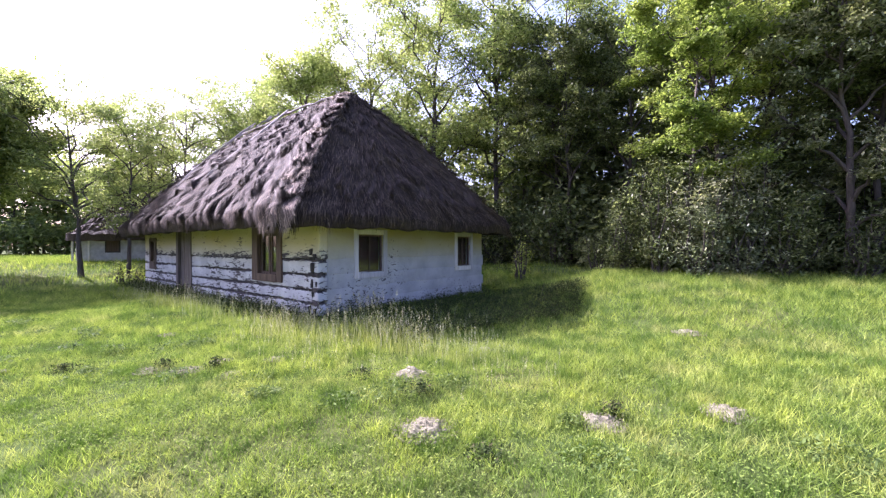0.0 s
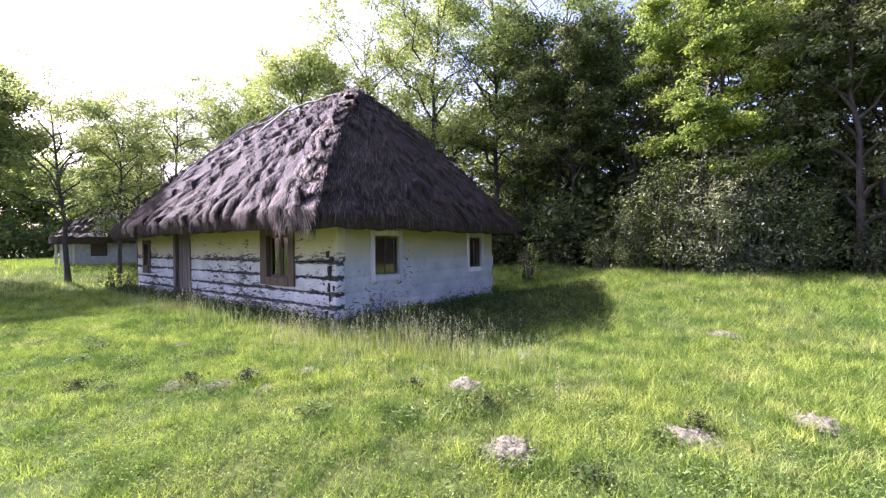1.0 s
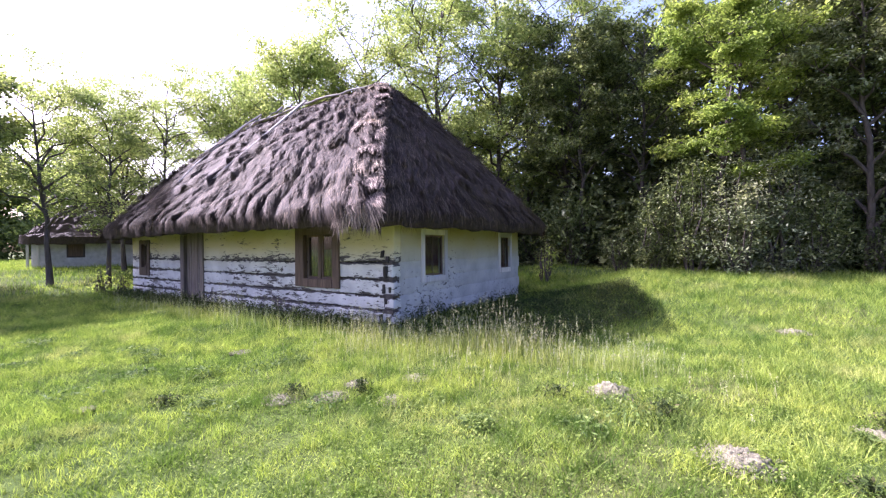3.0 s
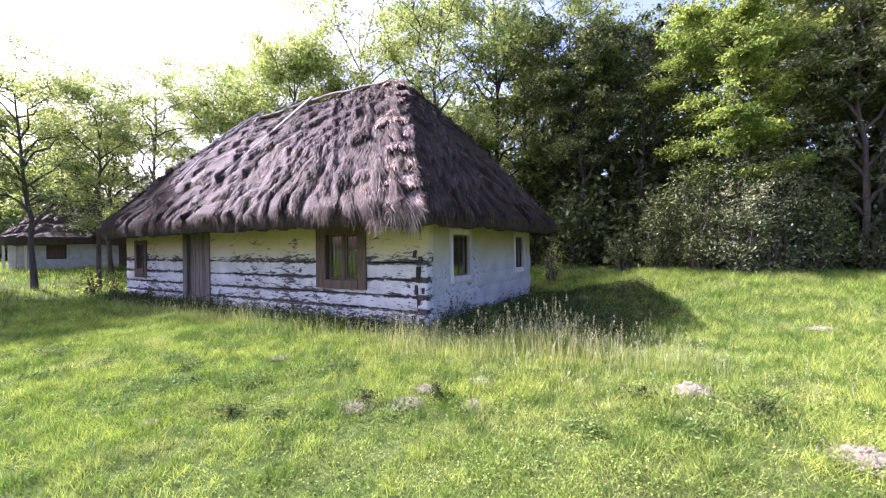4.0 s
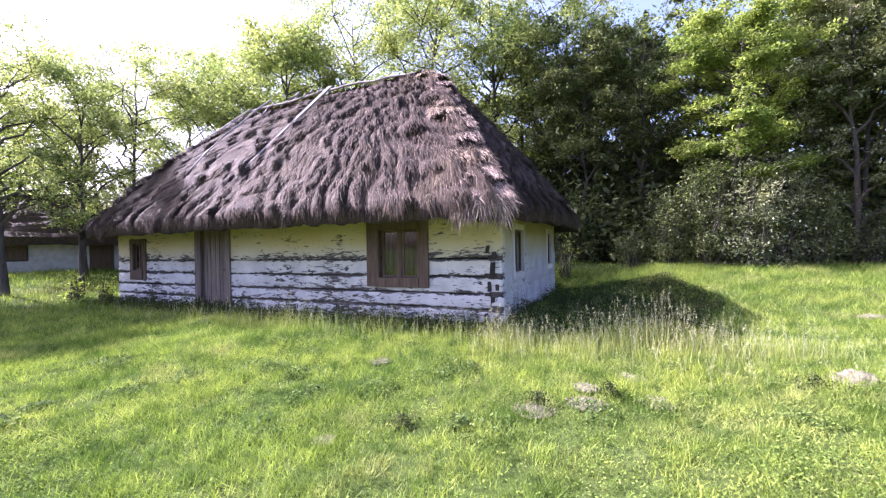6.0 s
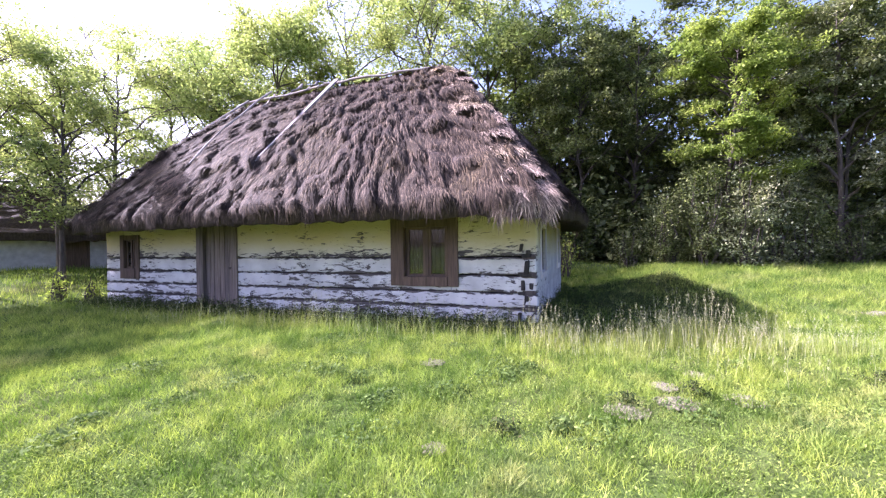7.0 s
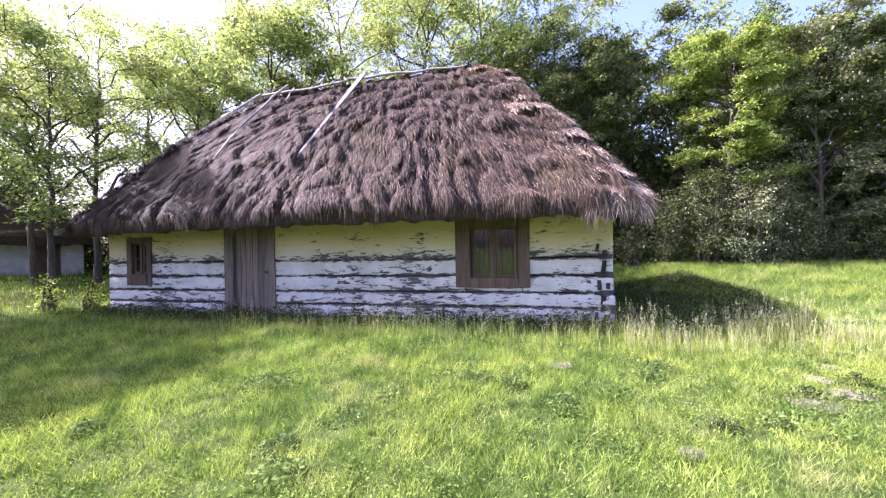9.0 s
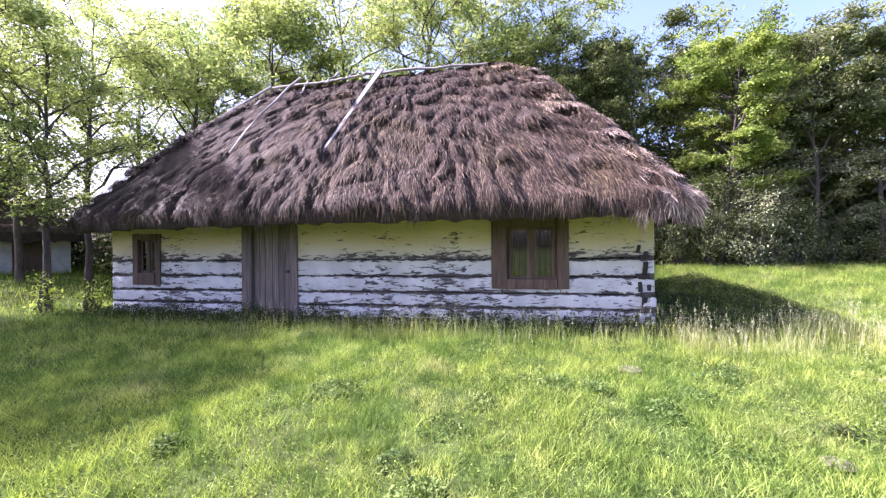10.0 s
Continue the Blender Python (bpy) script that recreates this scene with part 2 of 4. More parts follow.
def box(x0, x1, y0, y1, z0, z1, bevel=0.008, rough=0.0, cuts=0, seed=0):
    """A box with rounded edges, and uneven faces where rough is given."""
    bm = bmesh.new()
    bmesh.ops.create_cube(bm, size=1)
    for v in bm.verts:
        v.co = Vector(((x0 + x1) / 2 + v.co.x * (x1 - x0), (y0 + y1) / 2 + v.co.y * (y1 - y0), (z0 + z1) / 2 + v.co.z * (z1 - z0)))
    if cuts:
        size = (x1 - x0, y1 - y0, z1 - z0)
        axis = size.index(max(size))
        long = [e for e in bm.edges if abs((e.verts[0].co - e.verts[1].co)[axis]) > 0.9 * size[axis]]
        bmesh.ops.subdivide_edges(bm, edges=long, cuts=cuts, use_grid_fill=True)
    if bevel:
        sharp = [e for e in bm.edges if len(e.link_faces) == 2 and e.calc_face_angle(0) > 0.5]
        bmesh.ops.bevel(bm, geom=sharp, offset=bevel, segments=2, affect="EDGES", profile=0.6)
    if rough:
        for v in bm.verts:
            p = v.co * 2.3 + Vector((seed * 7.1, seed * 3.3, 0))
            v.co += Vector((noise.noise(p), noise.noise(p + Vector((9, 0, 0))), noise.noise(p + Vector((0, 9, 0))))) * rough
    return bm


def tube(points, radii, sides=6):
    """Verts and quads of a tapering tube along points."""
    pts = [Vector(p) for p in points]
    verts, quads = [], []
    for i, p in enumerate(pts):
        d = (pts[min(i + 1, len(pts) - 1)] - pts[max(i - 1, 0)]).normalized()
        a = d.orthogonal().normalized()
        b = d.cross(a)
        for k in range(sides):
            w = 2 * math.pi * k / sides
            verts.append(p + (a * math.cos(w) + b * math.sin(w)) * radii[i])
    for i in range(len(pts) - 1):
        for k in range(sides):
            k2 = (k + 1) % sides
            quads.append((i * sides + k, i * sides + k2, (i + 1) * sides + k2, (i + 1) * sides + k))
    return verts, quads


def tube_mesh(name, points, radii, mat, sides=7):
    v, q = tube(points, radii, sides)
    return mesh_of(name, np.array([tuple(p) for p in v]), q, mat, True)


def wobbly(a, b, n, amount, seed):
    """Points from a to b with a slight natural bend."""
    r = random.Random(seed)
    a, b = Vector(a), Vector(b)
    out = []
    for i in range(n + 1):
        w = Vector((r.uniform(-1, 1), r.uniform(-1, 1), r.uniform(-1, 1))) * amount if 0 < i < n else Vector()
        out.append(a.lerp(b, i / n) + w)
    return out


def height(x, y):
    """The meadow's gentle unevenness; the cottage stands on its level part."""
    x, y = np.asarray(x, dtype=float), np.asarray(y, dtype=float)
    z = 0.05 * np.sin(0.8 * x + 1.3) * np.sin(0.7 * y + 0.4) + 0.03 * np.sin(2.1 * x + 0.5 * y) * np.sin(1.7 * y - 0.6 * x)
    rise = np.clip((x + 9.5) / -8.5, 0, 1)
    bank = np.clip((y - 2.0) / 6.8, 0, 1)
    bank = bank * bank * (3 - 2 * bank) * np.clip((x - 0.2) / 2.6, 0, 1)
    behind = np.clip((y - 6.6) / 3.0, 0, 1) * np.clip((x + 12.0) / 6.0, 0, 1)
    return z + 0.72 * rise * rise * (3 - 2 * rise) + 0.6 * np.maximum(bank, behind)


# ---- ground ----
def build_ground():
    g = np.concatenate([np.array([-900, -400, -200, -110, -70, -50, -38, -30]), np.arange(-24, 24.1, 0.4), np.array([30, 38, 50, 70, 110, 200, 400, 900])])
    X, Y = np.meshgrid(g, g, indexing="ij")
    Z = height(X, Y)
    n = len(g)
    v = np.stack([X, Y, Z], -1).reshape(-1, 3)
    i, j = np.meshgrid(np.arange(n - 1), np.arange(n - 1), indexing="ij")
    f = np.stack([i * n + j, (i + 1) * n + j, (i + 1) * n + j + 1, i * n + j + 1], -1).reshape(-1, 4)
    ob = new("ground", mesh_of("ground", v, f, GROUND, True))
    tagged(ob, "sunny green meadow ground with dry patches", "ground", kind="structure")


build_ground()

# ---- the thatched log cottage ----
W, D = 10.57, 5.6            # front length, side length
EAVE = {"fl": (-10.75, -0.6), "fr": (0.2, -0.68), "br": (0.4, 6.3), "bl": (-10.75, 6.2)}
RIDGE_L, RIDGE_R, RIDGE_Y, RIDGE_Z, EAVE_Z = -8.4, -2.5, 2.75, 5.66, 1.96


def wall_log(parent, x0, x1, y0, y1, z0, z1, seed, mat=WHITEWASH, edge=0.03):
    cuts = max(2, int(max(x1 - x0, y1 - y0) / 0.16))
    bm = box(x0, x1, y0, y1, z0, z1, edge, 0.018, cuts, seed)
    ob = part("log", bm, mat, parent)
    for p in ob.data.polygons:
        p.use_smooth = True


def spans(lo, hi, z0, z1, openings):
    """The stretches of a log between lo and hi that the openings leave: from, to, bottom, top."""
    cuts = sorted((a, b, c, d) for a, b, c, d in openings if c < z1 - 0.02 and d > z0 + 0.02)
    out, at = [], lo
    for a, b, c, d in cuts:
        if a - at > 0.05:
            out.append((at, a, z0, z1))
        if c - z0 > 0.04:
            out.append((a, b, z0, c))
        if z1 - d > 0.04:
            out.append((a, b, d, z1))
        at = max(at, b)
    if hi - at > 0.05:
        out.append((at, hi, z0, z1))
    return out


SEAMS = [-0.12, 0.08, 0.33, 0.58, 0.87, 1.17, 2.12]
FRONT_OPEN = [(-2.36, -1.4, 0.74, 1.8), (-7.3, -6.28, -0.2, 1.95), (-9.9, -9.44, 0.76, 1.66)]
SIDE_OPEN = [(0.98, 1.68, 0.86, 1.68), (4.4, 5.0, 0.88, 1.69)]


def build_cottage():
    house = thing("cottage", "whitewashed log cottage with a shaggy brown thatched roof in a meadow", "cottage")
    front = part("wall", box(-W + 0.06, -0.06, 0.05, 0.2, -0.15, 0.1, 0.01), DARKWOOD, house, "whitewashed log wall with flaking paint")
    side = part("wall", box(-0.2, -0.05, 0.06, D - 0.06, -0.15, 0.1, 0.01), DARKWOOD, house, "whitewashed log wall")
    back = part("wall", box(-W + 0.06, -0.06, D - 0.2, D, -0.1, 2.2, 0.01), PLASTER, house)
    left = part("wall", box(-W, -W + 0.15, 0.06, D - 0.06, -0.1, 2.2, 0.01), WHITEWASH, house)
    for k in range(len(SEAMS) - 1):
        z0, z1 = SEAMS[k] + 0.006, SEAMS[k + 1] - 0.006
        over = 0.05 if k % 2 else -0.02
        for a, b, c, d in spans(-W, over, z0, z1, FRONT_OPEN):
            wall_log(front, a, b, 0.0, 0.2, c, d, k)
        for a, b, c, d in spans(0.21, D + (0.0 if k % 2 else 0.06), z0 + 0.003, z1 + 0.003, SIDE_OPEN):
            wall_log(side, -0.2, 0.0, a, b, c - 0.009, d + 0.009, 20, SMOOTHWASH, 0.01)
        # interlocked log ends at the corner, with dark notches
        if k % 2 == 0:
            wall_log(side, -0.16, 0.055, -0.03, 0.205, z0 + 0.03, z1 - 0.02, k + 40)
        part("log_end", box(-0.17, 0.035, -0.022, 0.12, z1 - 0.03, z1 + 0.045, 0.012, 0.03, 4, k), DARKWOOD, side, "dark bare log end")
        # the notches are thin near-black blocks set on the wall face
        rn = random.Random(k + 640)
        top = min(z1, 1.42)
        tilt = rn.uniform(-0.03, 0.03)
        if k % 2:
            x0 = -0.22 + tilt
            part("notch", box(x0, x0 + rn.uniform(0.05, 0.1), -0.028, 0.1, z0 + rn.uniform(0.02, 0.08), top - rn.uniform(0.0, 0.08), 0.014, 0.07, 9, k + 9), BLACKWOOD, side, "dark notch between log ends")
            part("notch", box(-0.11, -0.04, -0.024, 0.1, z0 + 0.03, z0 + rn.uniform(0.08, 0.14), 0.012, 0.05, 6, k + 59), BLACKWOOD, side, "dark notch between log ends")
        else:
            part("notch", box(-0.14 + tilt, -0.07 + tilt, -0.04, 0.1, z0 + rn.uniform(0.02, 0.06), top - rn.uniform(0.02, 0.08), 0.012, 0.06, 8, k + 79), BLACKWOOD, side, "dark notch between log ends")
        part("notch", box(-0.2 + rn.uniform(-0.1, 0.06), -0.02, -0.028, 0.1, z0 - 0.03, z0 + rn.uniform(0.01, 0.04), 0.012, 0.05, 9, k + 29), BLACKWOOD, side, "dark notch between log ends")
    # the rooms behind the windows
    room = part("room", room_box(-W + 0.3, -0.25, 0.28, D - 0.3, 0.02, 2.15), DARKROOM, house)
    build_window_a(house)
    build_window_b(house)
    build_side_window(house, 0.98, 1.68, 0.86, 1.68, 0.11, None)
    build_side_window(house, 4.4, 5.0, 0.88, 1.69, 0.12, REDBACKING)
    build_door(house)
    build_roof(house)
    return house


def room_box(x0, x1, y0, y1, z0, z1):
    bm = box(x0, x1, y0, y1, z0, z1, 0)
    gone = [f for f in bm.faces if f.normal.y < -0.9 or f.normal.x > 0.9]
    bmesh.ops.delete(bm, geom=gone, context="FACES")
    return bm


def sash(parent, x0, x1, z0, z1, y, bar_at, mat, swap=False):
    """A glazed casement, standing in a wall along x (or along y where swap)."""
    w = 0.045

    def b(a0, a1, d0, d1, c0, c1):
        return box(-d1, -d0, a0, a1, c0, c1, 0.005) if swap else box(a0, a1, d0, d1, c0, c1, 0.005)
    s = part("sash", b(x0, x0 + w, y, y + 0.04, z0, z1), mat, parent)
    part("stile", b(x1 - w, x1, y, y + 0.04, z0, z1), mat, s)
    part("rail", b(x0 + w, x1 - w, y + 0.002, y + 0.038, z0, z0 + w), mat, s)
    part("rail", b(x0 + w, x1 - w, y + 0.002, y + 0.038, z1 - w, z1), mat, s)
    for zb in bar_at:
        part("glazing_bar", b(x0 + w, x1 - w, y + 0.008, y + 0.032, zb - 0.012, zb + 0.012), mat, s)
    pane = part("pane", b(x0 + w * 0.6, x1 - w * 0.6, y + 0.018, y + 0.022, z0 + w * 0.6, z1 - w * 0.6), GLASS, s)
    pane.visible_shadow = False
    return s


def build_window_a(house):
    w = part("window", box(-2.55, -2.29, -0.035, 0.07, 0.66, 1.9, 0.012, 0.006, 6, 1), CASING, house, "broad brown wooden window casing with two casements")
    part("casing_board", box(-1.46, -1.27, -0.035, 0.07, 0.66, 1.9, 0.012, 0.006, 6, 2), CASING, w)
    part("casing_board", box(-2.29, -1.46, -0.032, 0.06, 1.7, 1.9, 0.012, 0.004, 4, 3), CASING, w)
    part("sill", box(-2.29, -1.46, -0.05, 0.07, 0.66, 0.83, 0.014, 0.005, 4, 4), CASING, w)
    part("reveal", box(-2.29, -2.26, 0.07, 0.26, 0.83, 1.7, 0.004), CASING, w)
    part("reveal", box(-1.49, -1.46, 0.07, 0.26, 0.83, 1.7, 0.004), CASING, w)
    part("mullion", box(-1.9, -1.84, 0.035, 0.1, 0.83, 1.7, 0.006), CASING, w)
    sash(w, -2.26, -1.9, 0.83, 1.7, 0.05, (), CASING)
    sash(w, -1.84, -1.49, 0.83, 1.7, 0.05, (1.42,), CASING)
    for x0, x1, s in ((-2.25, -1.92, 1), (-1.83, -1.5, 2)):
        bm = bmesh.new()
        cols = []
        for i in range(15):
            u = i / 14
            x = x0 + (x1 - x0) * u
            y = 0.14 + 0.018 * math.sin(u * 21 + s) + 0.01 * math.sin(u * 47)
            cols.append((bm.verts.new((x, y, 0.86 + 0.03 * math.sin(u * 5))), bm.verts.new((x, y, 1.3 + 0.0 * u)), bm.verts.new((x, y, 1.68))))
        for p, q in zip(cols, cols[1:]):
            bm.faces.new((p[0], q[0], q[1], p[1]))
            bm.faces.new((p[1], q[1], q[2], p[2]))
        bmesh.ops.solidify(bm, geom=bm.faces[:], thickness=0.004)
        part("curtain", bm, CURTAIN, w, "pale worn curtain")


def build_window_b(house):
    w = part("window", box(-10.02, -9.88, -0.025, 0.07, 0.67, 1.72, 0.01, 0.006, 6, 5), CASING, house, "small narrow brown wooden window")
    part("casing_board", box(-9.46, -9.33, -0.025, 0.07, 0.67, 1.72, 0.01, 0.006, 6, 6), CASING, w)
    part("casing_board", box(-9.88, -9.46, -0.022, 0.06, 1.6, 1.72, 0.01, 0.004, 3, 7), CASING, w)
    part("sill", box(-9.88, -9.46, -0.04, 0.07, 0.67, 0.92, 0.01, 0.004, 3, 8), CASING, w)
    part("mullion", box(-9.69, -9.645, 0.03, 0.09, 0.92, 1.6, 0.005), CASING, w)
    sash(w, -9.88, -9.69, 0.92, 1.6, 0.05, (1.26,), CASING)
    sash(w, -9.645, -9.46, 0.92, 1.6, 0.05, (1.26,), CASING)


def build_side_window(house, y0, y1, z0, z1, c, backing):
    w = part("window", box(-0.07, 0.022, y0 - c, y0, z0 - c, z1 + c, 0.008, 0.004, 5, 11), WHITEWOOD, house, "small dark window in a white wooden casing")
    part("casing_board", box(-0.07, 0.022, y1, y1 + c, z0 - c, z1 + c, 0.008, 0.004, 5, 12), WHITEWOOD, w)
    part("casing_board", box(-0.07, 0.02, y0, y1, z1, z1 + c, 0.008, 0.004, 4, 13), WHITEWOOD, w)
    part("sill", box(-0.07, 0.035, y0, y1, z0 - c, z0, 0.01, 0.004, 4, 14), WHITEWOOD, w)
    sash(w, y0, y1, z0, z1, 0.04, (), CASING, True)
    part("glazing_bar", box(-0.075, -0.045, (y0 + y1) / 2 - 0.014, (y0 + y1) / 2 + 0.014, z0 + 0.04, z1 - 0.04, 0.004), CASING, w)
    if backing:
        # added sheet that gives the panes the red tint of lens flare
        part("curtain", box(-0.15, -0.135, y0 + 0.03, y1 - 0.03, z0 + 0.03, z1 - 0.02, 0.004, 0.01, 6, 15), backing, w, "dark red sheet added for the flare's tint on the glass")
    else:
        # added sheet that makes the panes look dull dark brown
        part("curtain", box(-0.15, -0.135, y0 + 0.03, y1 - 0.03, z0 + 0.03, z1 - 0.02, 0.004, 0.01, 6, 16), REDBACKING, w, "dark brownish sheet added to darken the glass")


def build_door(house):
    d = part("door", box(-7.26, -6.32, 0.1, 0.13, 0.04, 1.95, 0.004), DOORWOOD, house, "weathered grey-brown plank door, closed")
    r = random.Random(4)
    x = -7.2
    while x < -6.4:
        wd = r.uniform(0.11, 0.17)
        x1 = min(x + wd, -6.38)
        part("plank", box(x, x1 - 0.008, 0.05 + r.uniform(-0.006, 0.006), 0.098, 0.05 + r.uniform(0, 0.04), 1.94, 0.006, 0.005, 8, r.randint(0, 99)), DOORWOOD, d)
        x = x1
    for a, b in ((-7.43, -7.31), (-7.31, -7.2), (-6.38, -6.22)):
        part("jamb", box(a, b - 0.006, -0.045 + r.uniform(0, 0.02), 0.1, 0.02, 1.98, 0.01, 0.006, 9, r.randint(0, 99)), DOORWOOD, d)
    part("threshold", box(-7.3, -6.26, -0.1, 0.12, -0.06, 0.05, 0.015, 0.006, 5, 2), DARKWOOD, d)
    part("latch", box(-6.52, -6.44, 0.015, 0.05, 0.92, 0.97, 0.004), DARKWOOD, d)


def slope_points(name):
    """Eave ends and ridge ends of one roof slope, as seen from outside from left to right."""
    e = {k: np.array([*v, EAVE_Z]) for k, v in EAVE.items()}
    rl, rr = np.array([RIDGE_L, RIDGE_Y, RIDGE_Z - 0.12]), np.array([RIDGE_R, RIDGE_Y, RIDGE_Z])
    return {"front": (e["fl"], e["fr"], rl, rr), "right": (e["fr"], e["br"], rr, rr), "back": (e["br"], e["bl"], rr, rl), "left": (e["bl"], e["fl"], rl, rl)}[name]


def slope_at(pts, s, v):
    """The place at s along and v down (0 ridge, 1 eave); eaves bow outwards a little, the slope sags."""
    e0, e1, r0, r1 = pts
    s, v = np.asarray(s)[..., None], np.asarray(v)[..., None]
    out = np.cross(e1 - e0, [0, 0, 1.0])
    wide = np.linalg.norm(out)
    out = out / wide
    bulge = 0.28 if wide > 8 else 0.42
    low = e0 + (e1 - e0) * s + out * bulge * np.sin(np.pi * np.clip(s, 0, 1)) ** 0.5
    high = r0 + (r1 - r0) * s
    p = high + (low - high) * v
    p[..., 2] += 0.2 * np.sin(np.pi * v[..., 0])
    return p


def slope_normal(pts):
    e0, e1, r0, r1 = pts
    n = np.cross(e1 - e0, (r0 + r1) / 2 - (e0 + e1) / 2)
    return n / np.linalg.norm(n)


def flatter(s, name):
    """The thatch lies flatter towards the shaded far end of the front slope."""
    return 0.42 + 0.58 * np.clip(s * 2.4 - 0.1, 0, 1) if name == "front" else 0.6


def lumps(s, v, length, courses, rng_seed):
    """How far the thatch stands proud: bundles in courses, each lifted and rounded at its lower end."""
    r = np.random.RandomState(rng_seed)
    n = 64
    tall, shift = r.uniform(0.3, 1.0, (courses + 3, n)), r.uniform(0, 1, courses + 3)
    lag = r.uniform(-0.45, 0.45, n)
    wave = 0.35 * np.sin(s * length * 1.3 + rng_seed) + 0.3 * np.sin(s * length * 3.1 + 1.0)
    u = s * length / 0.4 + 0.35 * np.sin(v * 9 + rng_seed) + 0.2 * np.sin(v * 23) + 0.7 * np.sin(s * length * 1.9 + v * 4) + 0.3 * np.sin(s * length * 4.3 - v * 11)
    c = v * courses + (wave + lag[np.floor(u).astype(int) % n]) * np.clip(2 * (v - 0.02), 0, 1) * np.clip(8 * (1 - v), 0, 1)
    row = np.clip(np.floor(c).astype(int), 0, courses + 1)
    f = c - np.floor(c)
    u = u + shift[row] * 0.8
    cell = np.floor(u).astype(int) % n
    cu = u - np.floor(u)
    body = 0.25 + 0.75 * f ** 0.85 * np.clip((1 - f) * 6, 0, 1) ** 0.7
    return 0.02 + BUSHY * body * (0.1 + 0.9 * np.sin(np.pi * cu) ** 0.9) * tall[row, cell]


BUSHY = 0.29
COURSES = 8


def build_roof(house):
    roof = None
    for name, ns, nv, seed in (("front", 300, 140, 3), ("right", 150, 120, 5), ("back", 60, 40, 7), ("left", 120, 90, 9)):
        pts = slope_points(name)
        length = np.linalg.norm(pts[1] - pts[0])
        S, V = np.meshgrid(np.linspace(0, 1, ns), np.linspace(0, 1, nv), indexing="ij")
        off = lumps(S, V, length, COURSES, seed) * flatter(S, name)
        edge = np.clip(np.minimum(S, 1 - S) * 12, 0, 1)
        P = slope_at(pts, S, V) + slope_normal(pts) * (off * (0.35 + 0.65 * edge))[..., None]
        ragged = 0.02 * np.sin(S * length * 3.1) + 0.02 * np.sin(S * length * 7.7 + 1)
        P[..., 2] -= (V ** 12) * np.abs(ragged)
        # underside, back to the wall
        inner = P[:, -1].copy()
        inner[:, 2] -= 0.19
        face = slope_normal(pts) * np.array([1, 1, 0])
        face = face / np.linalg.norm(face)
        low = inner - face * 0.12
        far = inner - face * 1.15
        far[:, 2] += 0.42
        P = np.concatenate([P, inner[:, None], low[:, None], far[:, None]], 1)
        m = nv + 3
        i, j = np.meshgrid(np.arange(ns - 1), np.arange(m - 1), indexing="ij")
        f = np.stack([i * m + j, i * m + j + 1, (i + 1) * m + j + 1, (i + 1) * m + j], -1).reshape(-1, 4)
        ob = part("roof" if roof is None else "roof_slope", mesh_of("thatch", P.reshape(-1, 3), f, THATCH, True), THATCH, house if roof is None else roof, "weathered brown thatch, shaggy and layered")
        if roof is None:
            roof = ob
        if name != "back":
            tagged(part("straw", straw(pts, length, name, seed), STRAW, roof), kind="stuff")
    for corner, top, seed in (("fr", (RIDGE_R, RIDGE_Y, RIDGE_Z), 1), ("fl", (RIDGE_L, RIDGE_Y, RIDGE_Z - 0.12), 2), ("br", (RIDGE_R, RIDGE_Y, RIDGE_Z), 3)):
        mass, loose = hip_roll(np.array(top), np.array([*EAVE[corner], EAVE_Z]), seed)
        part("hip_roll", mass, THATCH, roof, "ragged straw bundles along the hip")
        tagged(part("straw", loose, STRAW, roof), kind="stuff")
    mass, loose = hip_roll(np.array([RIDGE_L, RIDGE_Y, RIDGE_Z - 0.12]), np.array([RIDGE_R, RIDGE_Y, RIDGE_Z]), 4, 0.0)
    part("ridge_roll", mass, THATCH, roof, "packed straw along the ridge")
    tagged(part("straw", loose, STRAW, roof), kind="stuff")
    hip_bundles(roof)
    # poles and boards along the ridge
    part("ridge_pole", tube_mesh("ridge_pole", wobbly((RIDGE_L - 0.3, RIDGE_Y - 0.1, RIDGE_Z + 0.0), (-5.2, RIDGE_Y - 0.1, RIDGE_Z + 0.13), 7, 0.03, 1), [0.03, 0.036, 0.035, 0.035, 0.032, 0.03, 0.03, 0.025], GREYWOOD), GREYWOOD, roof, "grey weathered ridge pole")
    part("ridge_pole", tube_mesh("ridge_pole", wobbly((-5.9, RIDGE_Y - 0.16, RIDGE_Z + 0.14), (-2.75, RIDGE_Y - 0.08, RIDGE_Z + 0.1), 7, 0.035, 2), [0.025, 0.03, 0.034, 0.034, 0.032, 0.03, 0.028, 0.022], GREYWOOD), GREYWOOD, roof, "grey weathered ridge pole")
    part("ridge_pole", tube_mesh("ridge_pole", wobbly((-8.2, RIDGE_Y + 0.25, RIDGE_Z - 0.12), (-2.6, RIDGE_Y + 0.25, RIDGE_Z + 0.0), 7, 0.03, 3), [0.04] * 8, GREYWOOD), GREYWOOD, roof)
    part("board", box(-3.35, -2.6, RIDGE_Y - 0.02, RIDGE_Y + 0.14, RIDGE_Z + 0.1, RIDGE_Z + 0.13, 0.006, 0.008, 6, 3), GREYWOOD, roof, "short grey board on the ridge")
    front = slope_points("front")
    nf = slope_normal(front)

    def on_front(x, y, lift):
        t = (y - EAVE["fr"][1]) / (RIDGE_Y - EAVE["fr"][1])
        return Vector((x, y, EAVE_Z + t * (RIDGE_Z - EAVE_Z) + 0.2 * math.sin(math.pi * t))) + Vector(nf) * lift
    # the pale plank that has slid down from the ridge
    a, b = on_front(-5.45, 2.75, 0.26), on_front(-5.68, 0.15, 0.27)
    d = (b - a).normalized()
